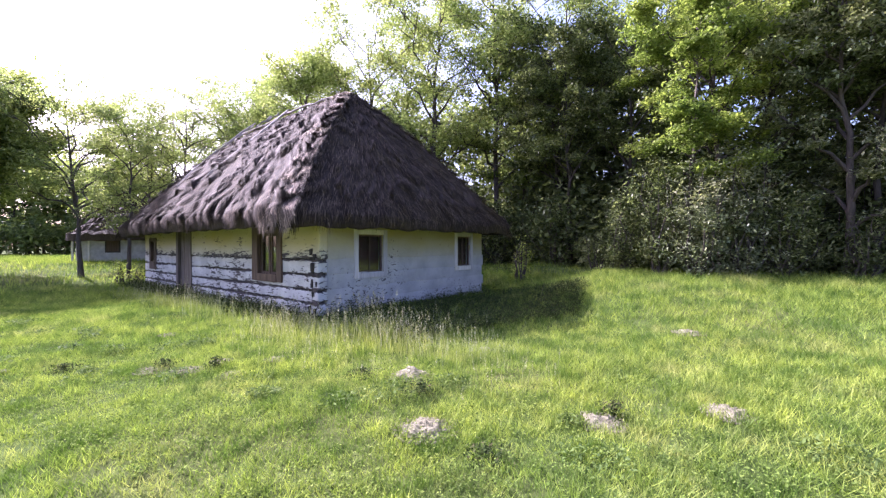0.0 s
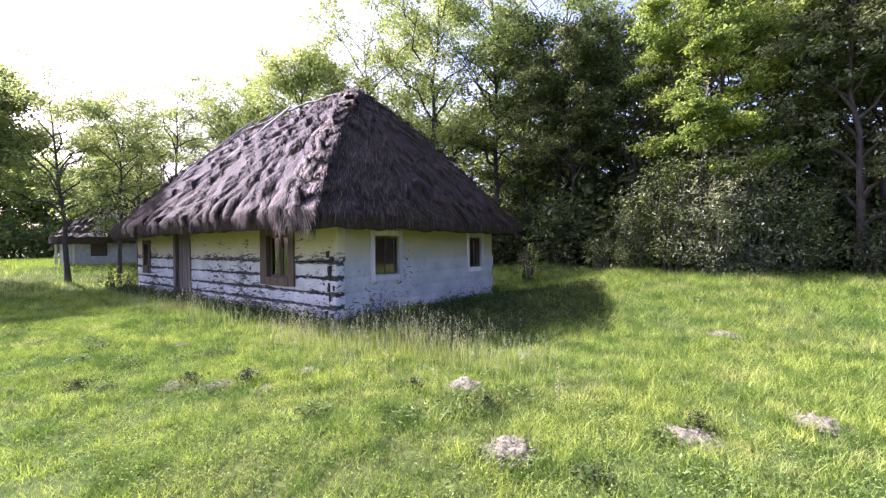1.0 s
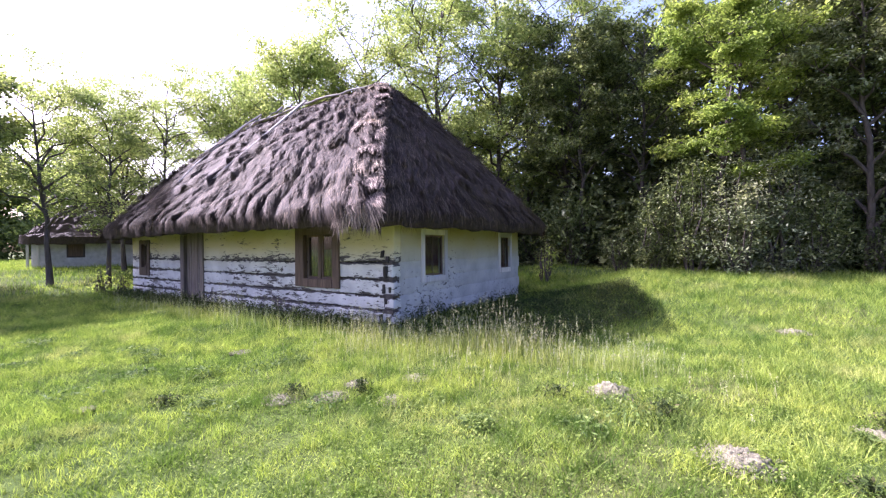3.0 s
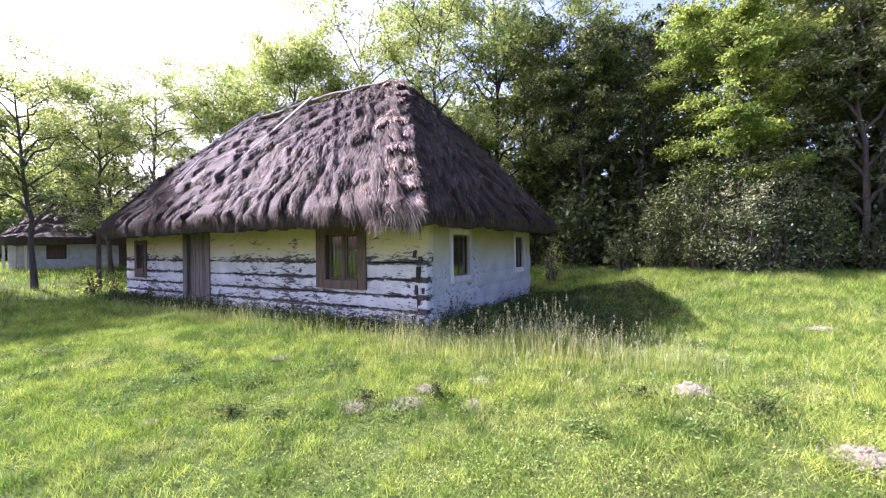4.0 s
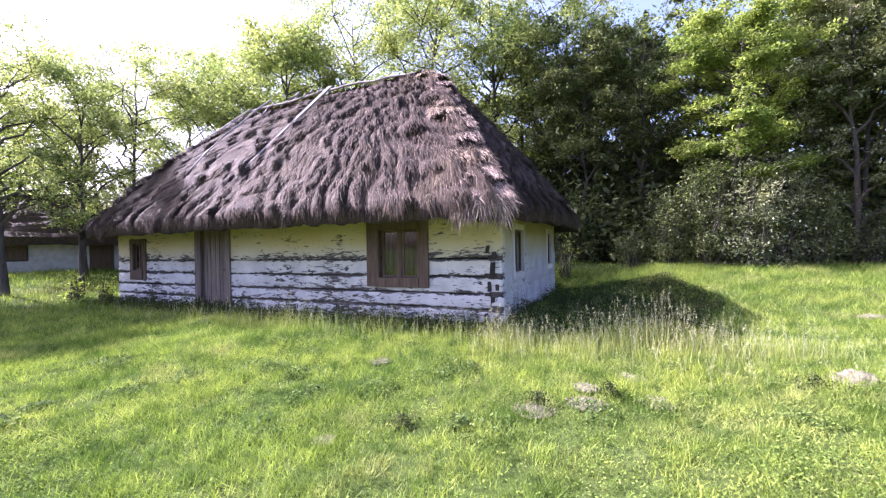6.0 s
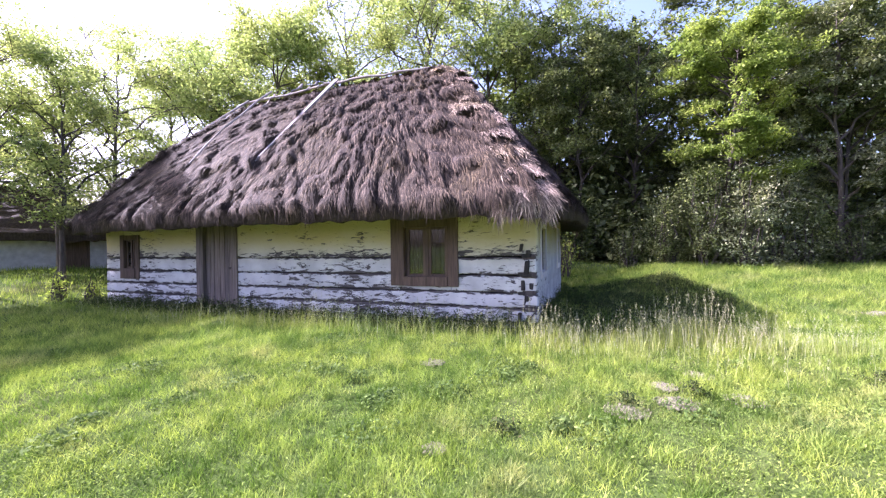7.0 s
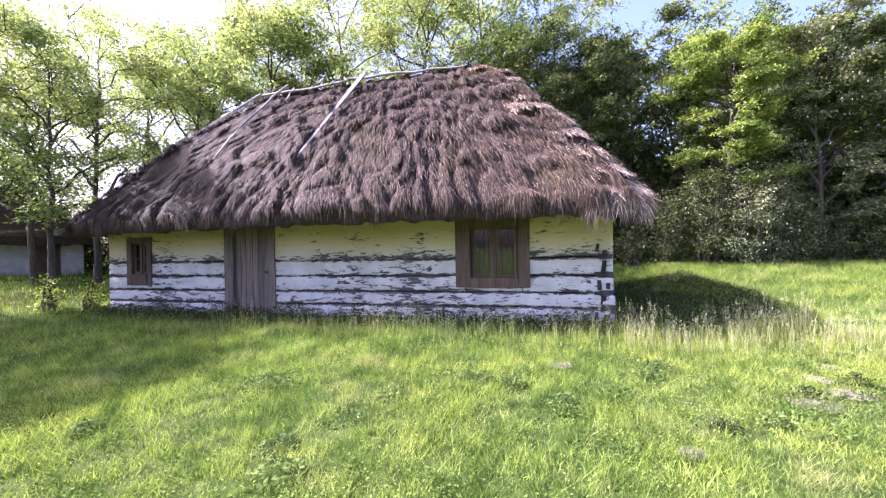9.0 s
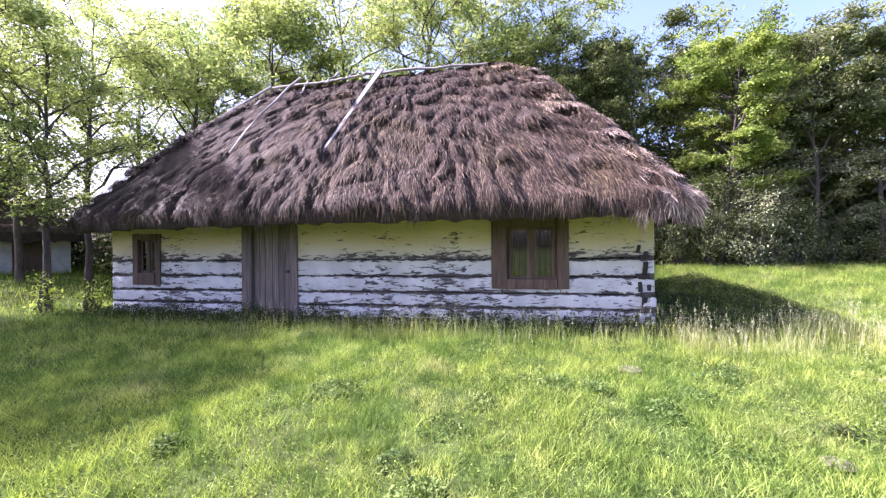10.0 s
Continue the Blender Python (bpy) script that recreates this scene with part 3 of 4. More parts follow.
    sx = d.cross(Vector(nf)).normalized()
    bm = bmesh.new()
    bmesh.ops.create_cube(bm, size=1)
    for v in bm.verts:
        end = v.co.y > 0
        v.co = (b if end else a) + sx * v.co.x * (0.05 if end else 0.15) + Vector(nf) * v.co.z * 0.03
    bmesh.ops.bevel(bm, geom=bm.edges[:], offset=0.005, segments=1, affect="EDGES")
    part("plank", bm, GREYWOOD, roof, "pale grey plank lying down the slope")
    for k, (x0, y0, x1, y1, rad) in enumerate(((-7.65, 2.75, -7.8, 0.3, 0.03), (-6.6, 2.8, -6.75, 2.3, 0.035), (-6.1, 2.8, -6.25, 2.4, 0.03), (-7.3, 2.5, -7.15, 1.9, 0.022), (-8.0, 1.9, -8.3, 1.5, 0.02))):
        p = [on_front(x0 + (x1 - x0) * i / 5, y0 + (y1 - y0) * i / 5, 0.25 + 0.02 * math.sin(i * 2.2 + k)) for i in range(6)]
        part("rib_stick", tube_mesh("rib_stick", p, [rad * (1 - 0.08 * i) for i in range(6)], GREYWOOD), GREYWOOD, roof, "thin grey stick holding the thatch")
    fl = Vector((*EAVE["fl"], EAVE_Z))
    rl = Vector((RIDGE_L, RIDGE_Y, RIDGE_Z - 0.12))
    p = [rl.lerp(fl, 0.02 + 0.13 * i) + Vector((-0.06, -0.1, 0.22)) for i in range(6)]
    part("rib_stick", tube_mesh("rib_stick", p, [0.03, 0.035, 0.035, 0.03, 0.03, 0.025], GREYWOOD), GREYWOOD, roof, "thin grey pole along the hip")


def hip_bundles(roof):
    """Stepped straw bundles beside the hip, the sun's highlight put into their loose straw's colour, the lowest one
    hanging ragged at the corner.
    """
    pts = slope_points("front")
    N = slope_normal(pts)
    ridge, eave = np.linalg.norm(pts[3] - pts[2]), np.linalg.norm(pts[1] - pts[0])
    r = np.random.RandomState(77)
    count = 11

    def at(m, v, lift):
        s_ = 1 - m / (ridge + (eave - ridge) * np.clip(v, 0.1, 1))
        p = slope_at(pts, np.clip(s_, 0, 1), np.clip(v, 0, 1)) + N * np.asarray(lift)[..., None]
        p[..., 0] += np.clip(-np.asarray(m), 0, 1)
        p[..., 2] -= np.clip(v - 1, 0, 1) * 4.9 * 0.9
        return p
    strands = []
    for k in range(count):
        v0, v1 = (k + 0.1) / count, (k + 1.25) / count
        wide = 0.36 + 0.34 * k / count + r.uniform(-0.14, 0.26)
        last = k == count - 1
        if last:
            wide, v1 = 0.85, 1.035
        rise = r.uniform(0.13, 0.21)
        skew = r.uniform(-0.12, 0.12)
        nu, nv = 15, 10
        U, G = np.meshgrid(np.linspace(0, 1, nu), np.linspace(0, 1, nv), indexing="ij")
        wave = 0.03 * np.sin(U * 17 + k) + 0.02 * np.sin(U * 31 + 2 * k)
        lift = 0.06 + (rise * G ** 0.8 + wave * G) * np.sin(np.pi * U) ** 0.5
        V = v0 + (v1 - v0) * G + wave * 0.3 * G
        P = np.concatenate([at(-0.2 + wide * U + skew * G, V, lift), at(-0.2 + wide * U[:, -1:] + skew, V[:, -1:], np.full((nu, 1), -0.05))], 1)
        mm = nv + 1
        i, j = np.meshgrid(np.arange(nu - 1), np.arange(mm - 1), indexing="ij")
        f = np.stack([i * mm + j, i * mm + j + 1, (i + 1) * mm + j + 1, (i + 1) * mm + j], -1).reshape(-1, 4)
        part("tuft", mesh_of("tuft", P.reshape(-1, 3), f, THATCH, True), THATCH, roof, "stepped straw tuft beside the hip")
        n = 3600 if last else 900
        u = r.uniform(0, 1, n)
        g = r.uniform(0.0, 0.95, n)
        long = r.uniform(0.1, 0.26, n) * (2.0 if last else 1.0) * (0.75 + 0.35 * np.sin(u * 23 + k))
        rows = []
        turn = r.normal(skew * 0.4, 0.08 if last else 0.05, n)
        for q, o in ((0.0, 0.0), (0.55, 0.03), (1.0, 0.035)):
            vv = v0 + (v1 - v0) * g + long * q / 4.9
            rows.append(at(-0.2 + wide * u + skew * g + turn * q, vv, 0.068 + rise * g ** 0.8 * np.sin(np.pi * u) ** 0.5 + o * r.uniform(0.3, 1.6, n)))
        w = r.uniform(0.003, 0.0075, n)[:, None] * np.array([1.0, 0, 0])
        strands.append(np.stack([rows[0] - w, rows[0] + w, rows[1] - w, rows[1] + w, rows[2]], 1).reshape(-1, 3))
    verts = np.concatenate(strands)
    c = np.arange(len(verts) // 5)[:, None] * 5
    tagged(part("straw", mesh_of("straw", verts, np.concatenate([c + [0, 1, 3], c + [0, 3, 2], c + [2, 3, 4]]), SHINESTRAW), SHINESTRAW, roof), kind="stuff")


def hip_roll(top, low, seed, bow=0.2):
    """Overlapping straw bundles down a hip: the packed mass, and the loose straw on it."""
    r = np.random.RandomState(seed + 900)
    d = low - top
    length = np.linalg.norm(d)
    d = d / length
    a = np.cross(d, [0, 0, 1.0])
    a = a / np.linalg.norm(a)
    u = np.cross(a, d)
    steps = int(length / 0.3)
    ns, nr = 150, 20
    T, A = np.meshgrid(np.linspace(0, 1, ns), np.linspace(0, 2 * np.pi, nr, endpoint=False), indexing="ij")

    def radius(t, ang):
        c = t * steps + 0.15 * np.sin(ang * 2 + seed)
        f = c - np.floor(c)
        return (0.1 + 0.1 * f ** 1.3 * np.clip((1 - f) * 8, 0, 1) * (0.7 + 0.3 * np.sin(np.floor(c) * 2.3))) * np.clip(t * 14 + 0.5, 0, 1) * np.clip((1 - t) * 14 + 0.35, 0, 1)

    def at(t, ang, rad):
        p = top + d * (t * length)[..., None] + a * (np.cos(ang) * rad * 1.3)[..., None] + u * (np.sin(ang) * rad * 0.8 - 0.03)[..., None]
        p[..., 2] += bow * np.sin(np.pi * np.clip(t, 0, 1))
        return p
    P = at(T, A, radius(T, A))
    i, j = np.meshgrid(np.arange(ns - 1), np.arange(nr), indexing="ij")
    k = (j + 1) % nr
    f = np.stack([i * nr + j, i * nr + k, (i + 1) * nr + k, (i + 1) * nr + j], -1).reshape(-1, 4)
    mass = mesh_of("hip_roll", P.reshape(-1, 3), f, THATCH, True)
    n = 5200
    t0 = (np.floor(r.uniform(0, steps, n)) + r.uniform(0.2, 1.0, n)) / steps
    ang = r.uniform(-0.5, np.pi + 0.5, n)
    rad = radius(t0, ang)
    long = r.uniform(0.1, 0.34, n)
    out = r.uniform(0.0, 0.06, n)
    swing = r.normal(0, 0.25, n)
    rows = []
    for g, o in ((0.0, 0.0), (0.55, 1.0), (1.0, 1.6)):
        p = at(t0 + long * g / length, ang + swing * g, rad + out * o)
        p[:, 2] -= 0.05 * g * g + np.clip(t0 + long * g / length - 1, 0, 1) * length * 0.5
        rows.append(p)
    w = r.uniform(0.0028, 0.007, n)[:, None] * a
    verts = np.stack([rows[0] - w, rows[0] + w, rows[1] - w, rows[1] + w, rows[2]], 1).reshape(-1, 3)
    b = np.arange(n)[:, None] * 5
    return mass, mesh_of("straw", verts, np.concatenate([b + [0, 1, 3], b + [0, 3, 2], b + [2, 3, 4]]), STRAW)


def straw(pts, length, name, seed):
    """Loose straw ends that lie on the bundles and stick out at their lower ends and at the eave."""
    r = np.random.RandomState(seed + 100)
    N = slope_normal(pts)
    slope_len = 4.9
    across = (pts[1] - pts[0]) / np.linalg.norm(pts[1] - pts[0])
    n = int({"front": 100000, "right": 26000, "left": 10000}[name])
    v0 = r.uniform(0, 1, n) ** (0.75 if name == "front" else 0.6)
    s0 = r.uniform(0, 1, n)
    # ragged bundles along the hips, and the fringe of the eave
    hips = int(n * 0.1)
    v0[:hips] = (np.floor(r.uniform(0.5, 15, hips)) + r.normal(0, 0.12, hips)) / 15
    s0[:hips] = np.abs(r.randint(0, 2, hips) - np.abs(r.normal(0, 0.012, hips)))
    fringe = slice(hips, hips + int(n * 0.25))
    v0[fringe] = r.uniform(0.9, 0.985, fringe.stop - fringe.start)
    long = r.uniform(0.1, 0.3, n)
    tuft = np.sin(s0 * length * 5.2 + seed) + np.sin(s0 * length * 11.3 + 2) + 0.7 * np.sin(s0 * length * 2.1)
    long[fringe] *= 0.42 + 0.36 * np.clip(tuft[fringe] + 0.3, 0, 2.4) * 1.35 + r.uniform(0, 0.35, fringe.stop - fringe.start)
    # the heavy ragged tuft that hangs at the corner
    if name == "front":
        hang = slice(fringe.stop, fringe.stop + 3200)
        s0[hang] = r.uniform(0.9, 0.995, 3200)
        v0[hang] = r.uniform(0.86, 0.985, 3200)
        long[hang] = r.uniform(0.25, 0.5, 3200)
    dv = long / slope_len
    lift0 = lumps(s0, np.clip(v0, 0, 1), length, COURSES, seed) * flatter(s0, name)
    proud = r.uniform(0.0, 0.05, n) + np.where(lift0 > 0.1, r.uniform(0, 0.03, n), 0)
    proud[:hips] += r.uniform(0.02, 0.1, hips)
    lean = r.normal(0, 0.19, n)
    rows = []
    for f, up in ((0.0, -0.01), (0.55, 1.0), (1.0, 0.6)):
        v = v0 + dv * f
        p = slope_at(pts, s0, np.clip(v, 0, 1))
        past = np.clip(v - 1, 0, 1) * slope_len
        p = p + N * (lift0 + proud * up)[:, None] + across * (lean * long * f)[:, None]
        p[:, 2] -= past * 0.9
        p -= np.array([0, 0, 1.0]) * (0.03 * f * (v > 0.97))[:, None]
        rows.append(p)
    w = r.uniform(0.0028, 0.007, n)[:, None] * across
    verts = np.stack([rows[0] - w, rows[0] + w, rows[1] - w, rows[1] + w, rows[2]], 1).reshape(-1, 3)
    b = np.arange(n)[:, None] * 5
    f = np.concatenate([b + [0, 1, 3], b + [0, 3, 2], b + [2, 3, 4]])
    return mesh_of("straw", verts, f, STRAW)


build_cottage()


# ---- the small outbuilding beside the trees ----
def build_outbuilding():
    hx, hy = -17.8, 1.2
    hut = thing("outbuilding", "low whitewashed outbuilding with a dark thatched roof behind a tree", "outbuilding", at=(hx, hy, 0.72))
    hut.rotation_euler.z = radians(66)
    part("wall", box(-1.8, 2.5, 0, 0.2, -0.3, 1.4, 0.01, 0.012, 20, 3), PLASTER, hut, "dull white limewashed wall")
    part("wall", box(-2.0, -1.8, 0.02, 3.4, -0.3, 1.4, 0.01, 0.01, 12, 4), PLASTER, hut)
    part("wall", box(2.5, 2.7, 0.02, 3.4, -0.3, 1.4, 0.01, 0.01, 12, 5), PLASTER, hut)
    part("wall", box(-1.8, 2.5, 3.2, 3.4, -0.3, 1.4, 0.01, 0.01, 20, 6), PLASTER, hut)
    win = part("window", box(-0.92, -0.32, -0.02, 0.03, 0.42, 1.2, 0.01), DARKWOOD, hut, "small dark shuttered window")
    part("shutter", box(-0.86, -0.38, -0.04, -0.015, 0.48, 1.14, 0.008), CASING, win)
    part("door", box(1.35, 2.1, -0.03, 0.03, -0.2, 1.25, 0.01), CASING, hut, "brown wooden door")
    for x in (-2.05, -1.75, -1.45):
        part("post", box(x - 0.04, x + 0.04, -0.3, -0.22, -0.25, 1.35, 0.01, 0.004, 6, 7), WHITEWOOD, hut, "white wooden post")
    bm = bmesh.new()
    n = 60
    rings = []
    for q in range(15):
        t = max(0, q - 1) / 13
        step = 0.09 * ((t * 5) % 1.0)
        ring = []
        for i in range(n):
            a = 2 * math.pi * i / n
            c, s = math.cos(a), math.sin(a)
            px, py = math.copysign(abs(c) ** 0.35, c), math.copysign(abs(s) ** 0.35, s)
            j = 0.05 * math.sin(i * 2.7 + q) + 0.04 * math.sin(i * 6.1 + 2 * q)
            wide = 1.0 - t
            ring.append(bm.verts.new((0.35 + px * (1.2 + 1.6 * wide) * (1 - step * 0.15) + j * 0.4, 1.7 + py * (0.1 + 2.2 * wide - step * 0.4), (1.02 if q == 0 else 1.28 + 1.72 * t) + j - step * 0.5)))
        rings.append(ring)
    for p, q in zip(rings, rings[1:]):
        for i in range(n):
            k = (i + 1) % n
            bm.faces.new((p[i], p[k], q[k], q[i]))
    bm.faces.new(rings[-1])
    bm.faces.new(rings[0][::-1])
    part("roof", bm, THATCH, hut, "dark brown thatched roof")


build_outbuilding()


# ---- molehills ----
def build_molehill(x, y, rad, high, seed):
    r = random.Random(seed)
    bm = bmesh.new()
    bmesh.ops.create_uvsphere(bm, u_segments=40, v_segments=20, radius=1)
    for v in list(bm.verts):
        if v.co.z < -0.25:
            v.co.z = -0.25
        n1 = noise.noise(v.co * 2.5 + Vector((seed, 0, 0)))
        n2 = noise.noise(v.co * 8 + Vector((0, seed, 0)))
        n3 = noise.noise(v.co * 17 + Vector((seed, seed, 0)))
        k = 1 + 0.4 * n1 + 0.16 * n2
        v.co = Vector((v.co.x * rad * k, v.co.y * rad * k, v.co.z * high * (1 + 0.4 * n2 + 0.4 * n1 + 0.25 * n3)))
    me = bpy.data.meshes.new("molehill")
    bm.to_mesh(me)
    bm.free()
    me.materials.append(MUD)
    for p in me.polygons:
        p.use_smooth = True
    ob = new("molehill", me)
    ob.location = (x, y, float(height(x, y)))
    tagged(ob, "pale dry molehill of crumbly soil in the grass", "molehill", "molehills in the meadow")
    heap = mesh_of("crumb", *crumbs(rad, high, seed), MUD)
    tagged(part("crumb", heap, MUD, ob), kind="stuff")


def crumbs(rad, high, seed):
    r = np.random.RandomState(seed)
    n = 520
    a, d = r.uniform(0, 2 * np.pi, n), rad * r.uniform(0.2, 1.4, n)
    c = np.stack([np.cos(a) * d, np.sin(a) * d, np.maximum(0.02, high * (1 - (d / rad) ** 2) * 0.95)], -1)
    size = r.uniform(0.004, 0.018, n)[:, None, None]
    base = np.array([[1, 0, 0], [-1, 0, 0], [0, 1, 0], [0, -1, 0], [0, 0, 1], [0, 0, -1]], dtype=float)
    v = c[:, None] + base[None] * size * r.uniform(0.6, 1.2, (n, 6, 1))
    f = np.array([[0, 2, 4], [2, 1, 4], [1, 3, 4], [3, 0, 4], [2, 0, 5], [1, 2, 5], [3, 1, 5], [0, 3, 5]])
    return v.reshape(-1, 3), (np.arange(n)[:, None, None] * 6 + f[None]).reshape(-1, 3)


MOLEHILLS = [(3.82, -1.4, 0.22, 0.13), (4.72, -2.2, 0.24, 0.1), (6.45, -0.4, 0.2, 0.09), (5.66, -1.15, 0.2, 0.08), (5.7, 2.9, 0.24, 0.09), (2.1, -2.5, 0.15, 0.07), (1.55, -2.72, 0.16, 0.06),
             (1.15, -2.98, 0.17, 0.06), (-0.88, -2.2, 0.14, 0.05), (1.5, -2.35, 0.12, 0.05), (1.9, -1.85, 0.14, 0.06), (3.6, 0.3, 0.16, 0.07), (-0.1, -4.1, 0.08, 0.04)]
for k, (mx, my, mr, mh) in enumerate(MOLEHILLS):
    build_molehill(mx, my, mr * 0.76, mh * 0.6, k + 3)


# ---- grass ----
def in_house(x, y, edge=0.0):
    return (x > -W - edge) & (x < edge) & (y > -edge) & (y < D + edge)


def off_molehills(x, y):
    keep = np.ones(len(x), dtype=bool)
    for mx, my, mr, mh in MOLEHILLS:
        keep &= (x - mx) ** 2 + (y - my) ** 2 > (mr * 0.62 - 0.035) ** 2
    return keep


def soft_noise(x, y, scale, seed):
    r = np.random.RandomState(seed)
    z = np.zeros_like(x)
    for k in range(7):
        a = r.uniform(0, 2 * np.pi)
        f = scale * r.uniform(0.6, 2.2)
        z += np.sin((x * np.cos(a) + y * np.sin(a)) * f + r.uniform(0, 6.3))
    return z / 7


def blades(name, x, y, tall, width, bend, mat, seed, segments=2):
    """Grass blades at x, y: each a thin bent strip that tapers to a point."""
    r = np.random.RandomState(seed)
    n = len(x)
    z = height(x, y) - 0.01
    a = r.uniform(0, 2 * np.pi, n)
    wx, wy = np.cos(a) * width, np.sin(a) * width
    b = r.uniform(0, 2 * np.pi, n)
    bx, by = np.cos(b) * bend * tall, np.sin(b) * bend * tall
    base = np.stack([x, y, z], -1)
    side = np.stack([wx, wy, np.zeros(n)], -1)
    tip = base + np.stack([bx, by, tall], -1)
    if segments == 1:
        v = np.stack([base - side, base + side, tip], 1)
        f = np.arange(n * 3).reshape(-1, 3)
    else:
        mid = base + np.stack([bx * 0.3, by * 0.3, tall * 0.6], -1)
        v = np.stack([base - side, base + side, mid - side * 0.8, mid + side * 0.8, tip], 1)
        k = np.arange(n)[:, None] * 5
        f = np.concatenate([k + [0, 1, 3], k + [0, 3, 2], k + [2, 3, 4]])
    me = mesh_of(name, v.reshape(-1, 3), f, mat)
    return me


def scatter(n, x0, x1, y0, y1, seed):
    r = np.random.RandomState(seed)
    x, y = r.uniform(x0, x1, n), r.uniform(y0, y1, n)
    keep = ~in_house(x, y, 0.02) & off_molehills(x, y)
    return x[keep], y[keep]


def path_distance(x, y):
    """How far from the line that the eye follows over the meadow."""
    ax, ay, bx, by = 6.8, -4.4, -2.0, -7.1
    t = np.clip(((x - ax) * (bx - ax) + (y - ay) * (by - ay)) / ((bx - ax) ** 2 + (by - ay) ** 2), 0, 1)
    return np.hypot(x - ax - t * (bx - ax), y - ay - t * (by - ay))


def build_grass():
    # short meadow grass close by, thick and thin in patches
    x, y = scatter(1650000, -11, 12, -7.0, 8.6, 11)
    d = path_distance(x, y)
    r = np.random.RandomState(5)
    clump = soft_noise(x, y, 2.2, 3)
    fine = soft_noise(x, y, 8, 4)
    keep = (r.uniform(0, 1, len(x)) < np.clip(1.3 - d / 7.5, 0.24, 1) * (0.75 + 0.5 * fine))
    x, y, d, clump, fine = x[keep], y[keep], d[keep], clump[keep], fine[keep]
    n = len(x)
    tall = (0.05 + 0.04 * clump + 0.05 * fine + 0.012 * d) * r.uniform(0.4, 1.3, n)
    tall = np.clip(tall, 0.02, 0.3)
    width = r.uniform(0.0016, 0.0034, n) * (1 + d * 0.12)
    me = blades("grass", x, y, tall, width, r.uniform(0.2, 1.3, n), GRASS, 22, 1)
    tagged(new("grass", me), "short sunlit green meadow grass with dry patches", "grass", kind="stuff")
    # coarse tufts that stand above it
    cx, cy = scatter(1100, -9.5, 11, -6.6, 3.0, 17)
    keep = soft_noise(cx, cy, 1.1, 19) + r.uniform(-0.3, 0.3, len(cx)) > -0.1
    cx, cy = cx[keep], cy[keep]
    cx, cy = np.concatenate([cx] + [mx + r.normal(0, 0.26, 9) for mx, my, mr, mh in MOLEHILLS]), np.concatenate([cy] + [my + 0.1 + r.normal(0, 0.22, 9) for mx, my, mr, mh in MOLEHILLS])
    per = 46
    size = np.repeat(r.uniform(0.4, 1.25, len(cx)), per)
    x, y = np.repeat(cx, per) + r.normal(0, 0.055, len(size)) * size, np.repeat(cy, per) + r.normal(0, 0.055, len(size)) * size
    ok = off_molehills(x, y) & ~in_house(x, y, 0.02)
    x, y, size = x[ok], y[ok], size[ok]
    n = len(x)
    tagged(new("grass_tufts", blades("grass_tufts", x, y, 0.105 * size * r.uniform(0.5, 1.3, n), r.uniform(0.0016, 0.0032, n), r.uniform(0.1, 1.0, n), GRASS, 23, 2)), "coarse grass tufts in the meadow", "grass", kind="stuff")
    # coarser grass further off
    x, y = scatter(300000, -34, 24, -15, 12, 12)
    keep = ((x < -10.5) | (x > 11.5) | (y > 8.2) | (y < -6.9)) & (y < 10.5)
    x, y = x[keep], y[keep]
    n = len(x)
    tall = np.clip((0.15 + 0.08 * soft_noise(x, y, 1.2, 6)) * r.uniform(0.5, 1.4, n), 0.05, 0.5)
    tagged(new("grass", blades("grass", x, y, tall, r.uniform(0.005, 0.011, n), r.uniform(0.1, 0.6, n), GRASS, 31, 1)), "green meadow grass further off", "grass", kind="stuff")
    # tall uncut grass round the cottage
    x, y = scatter(330000, -11.5, 5.5, -2.2, 6.5, 13)
    front = np.exp(-((y + 1.0) / 0.5) ** 2) * (x < 1.5) * np.clip((x + 11) / 6, 0.25, 1)
    corner = np.exp(-(((x - 2.4) / 1.5) ** 2 + ((y - 0.4) / 1.7) ** 2))
    corner = np.maximum(corner * np.where(y > 0.3, 0.2, 0.6), np.exp(-((y + 0.75 - 0.12 * x) / 0.55) ** 2) * (x > -0.4) * np.clip((4.6 - x) / 1.2, 0, 1))
    shade = (x > 0) * (x < 3.5) * (y > 0) * 0.04
    dense = np.maximum(np.maximum(front, corner), shade) * (0.6 + 0.7 * soft_noise(x, y, 2.5, 8))
    keep = r.uniform(0, 1, len(x)) < dense * np.where(x < 0.0, 0.2, 0.52)
    x, y, dense = x[keep], y[keep], dense[keep]
    n = len(x)
    tall = (0.14 + 0.22 * dense) * r.uniform(0.5, 1.35, n)
    tagged(new("tall_grass", blades("tall_grass", x, y, tall, r.uniform(0.0016, 0.0034, n), r.uniform(0.1, 0.65, n), TALLGRASS, 41, 2)), "tall uncut grass along the cottage wall", "grass", kind="stuff")
    # flowering stalks with pale seed heads
    k = (r.uniform(0, 1, n) < np.where(y > 0.2, 0.03, 0.24))
    x, y = x[k], y[k]
    n = len(x)
    tall = np.clip(tall[k] * r.uniform(1.2, 2.0, n), 0.25, 0.75)
    tagged(new("grass_stalks", blades("grass_stalks", x, y, tall, np.full(n, 0.0014), np.full(n, 0.2), SEED, 43, 2)), "thin flowering grass stalks", "grass", kind="stuff")
    r2 = np.random.RandomState(43)
    r2.uniform(0, 1, n)
    b = r2.uniform(0, 2 * np.pi, n)
    tip = np.stack([x + np.cos(b) * 0.2 * tall, y + np.sin(b) * 0.2 * tall, height(x, y) + tall], -1)
    m = 16
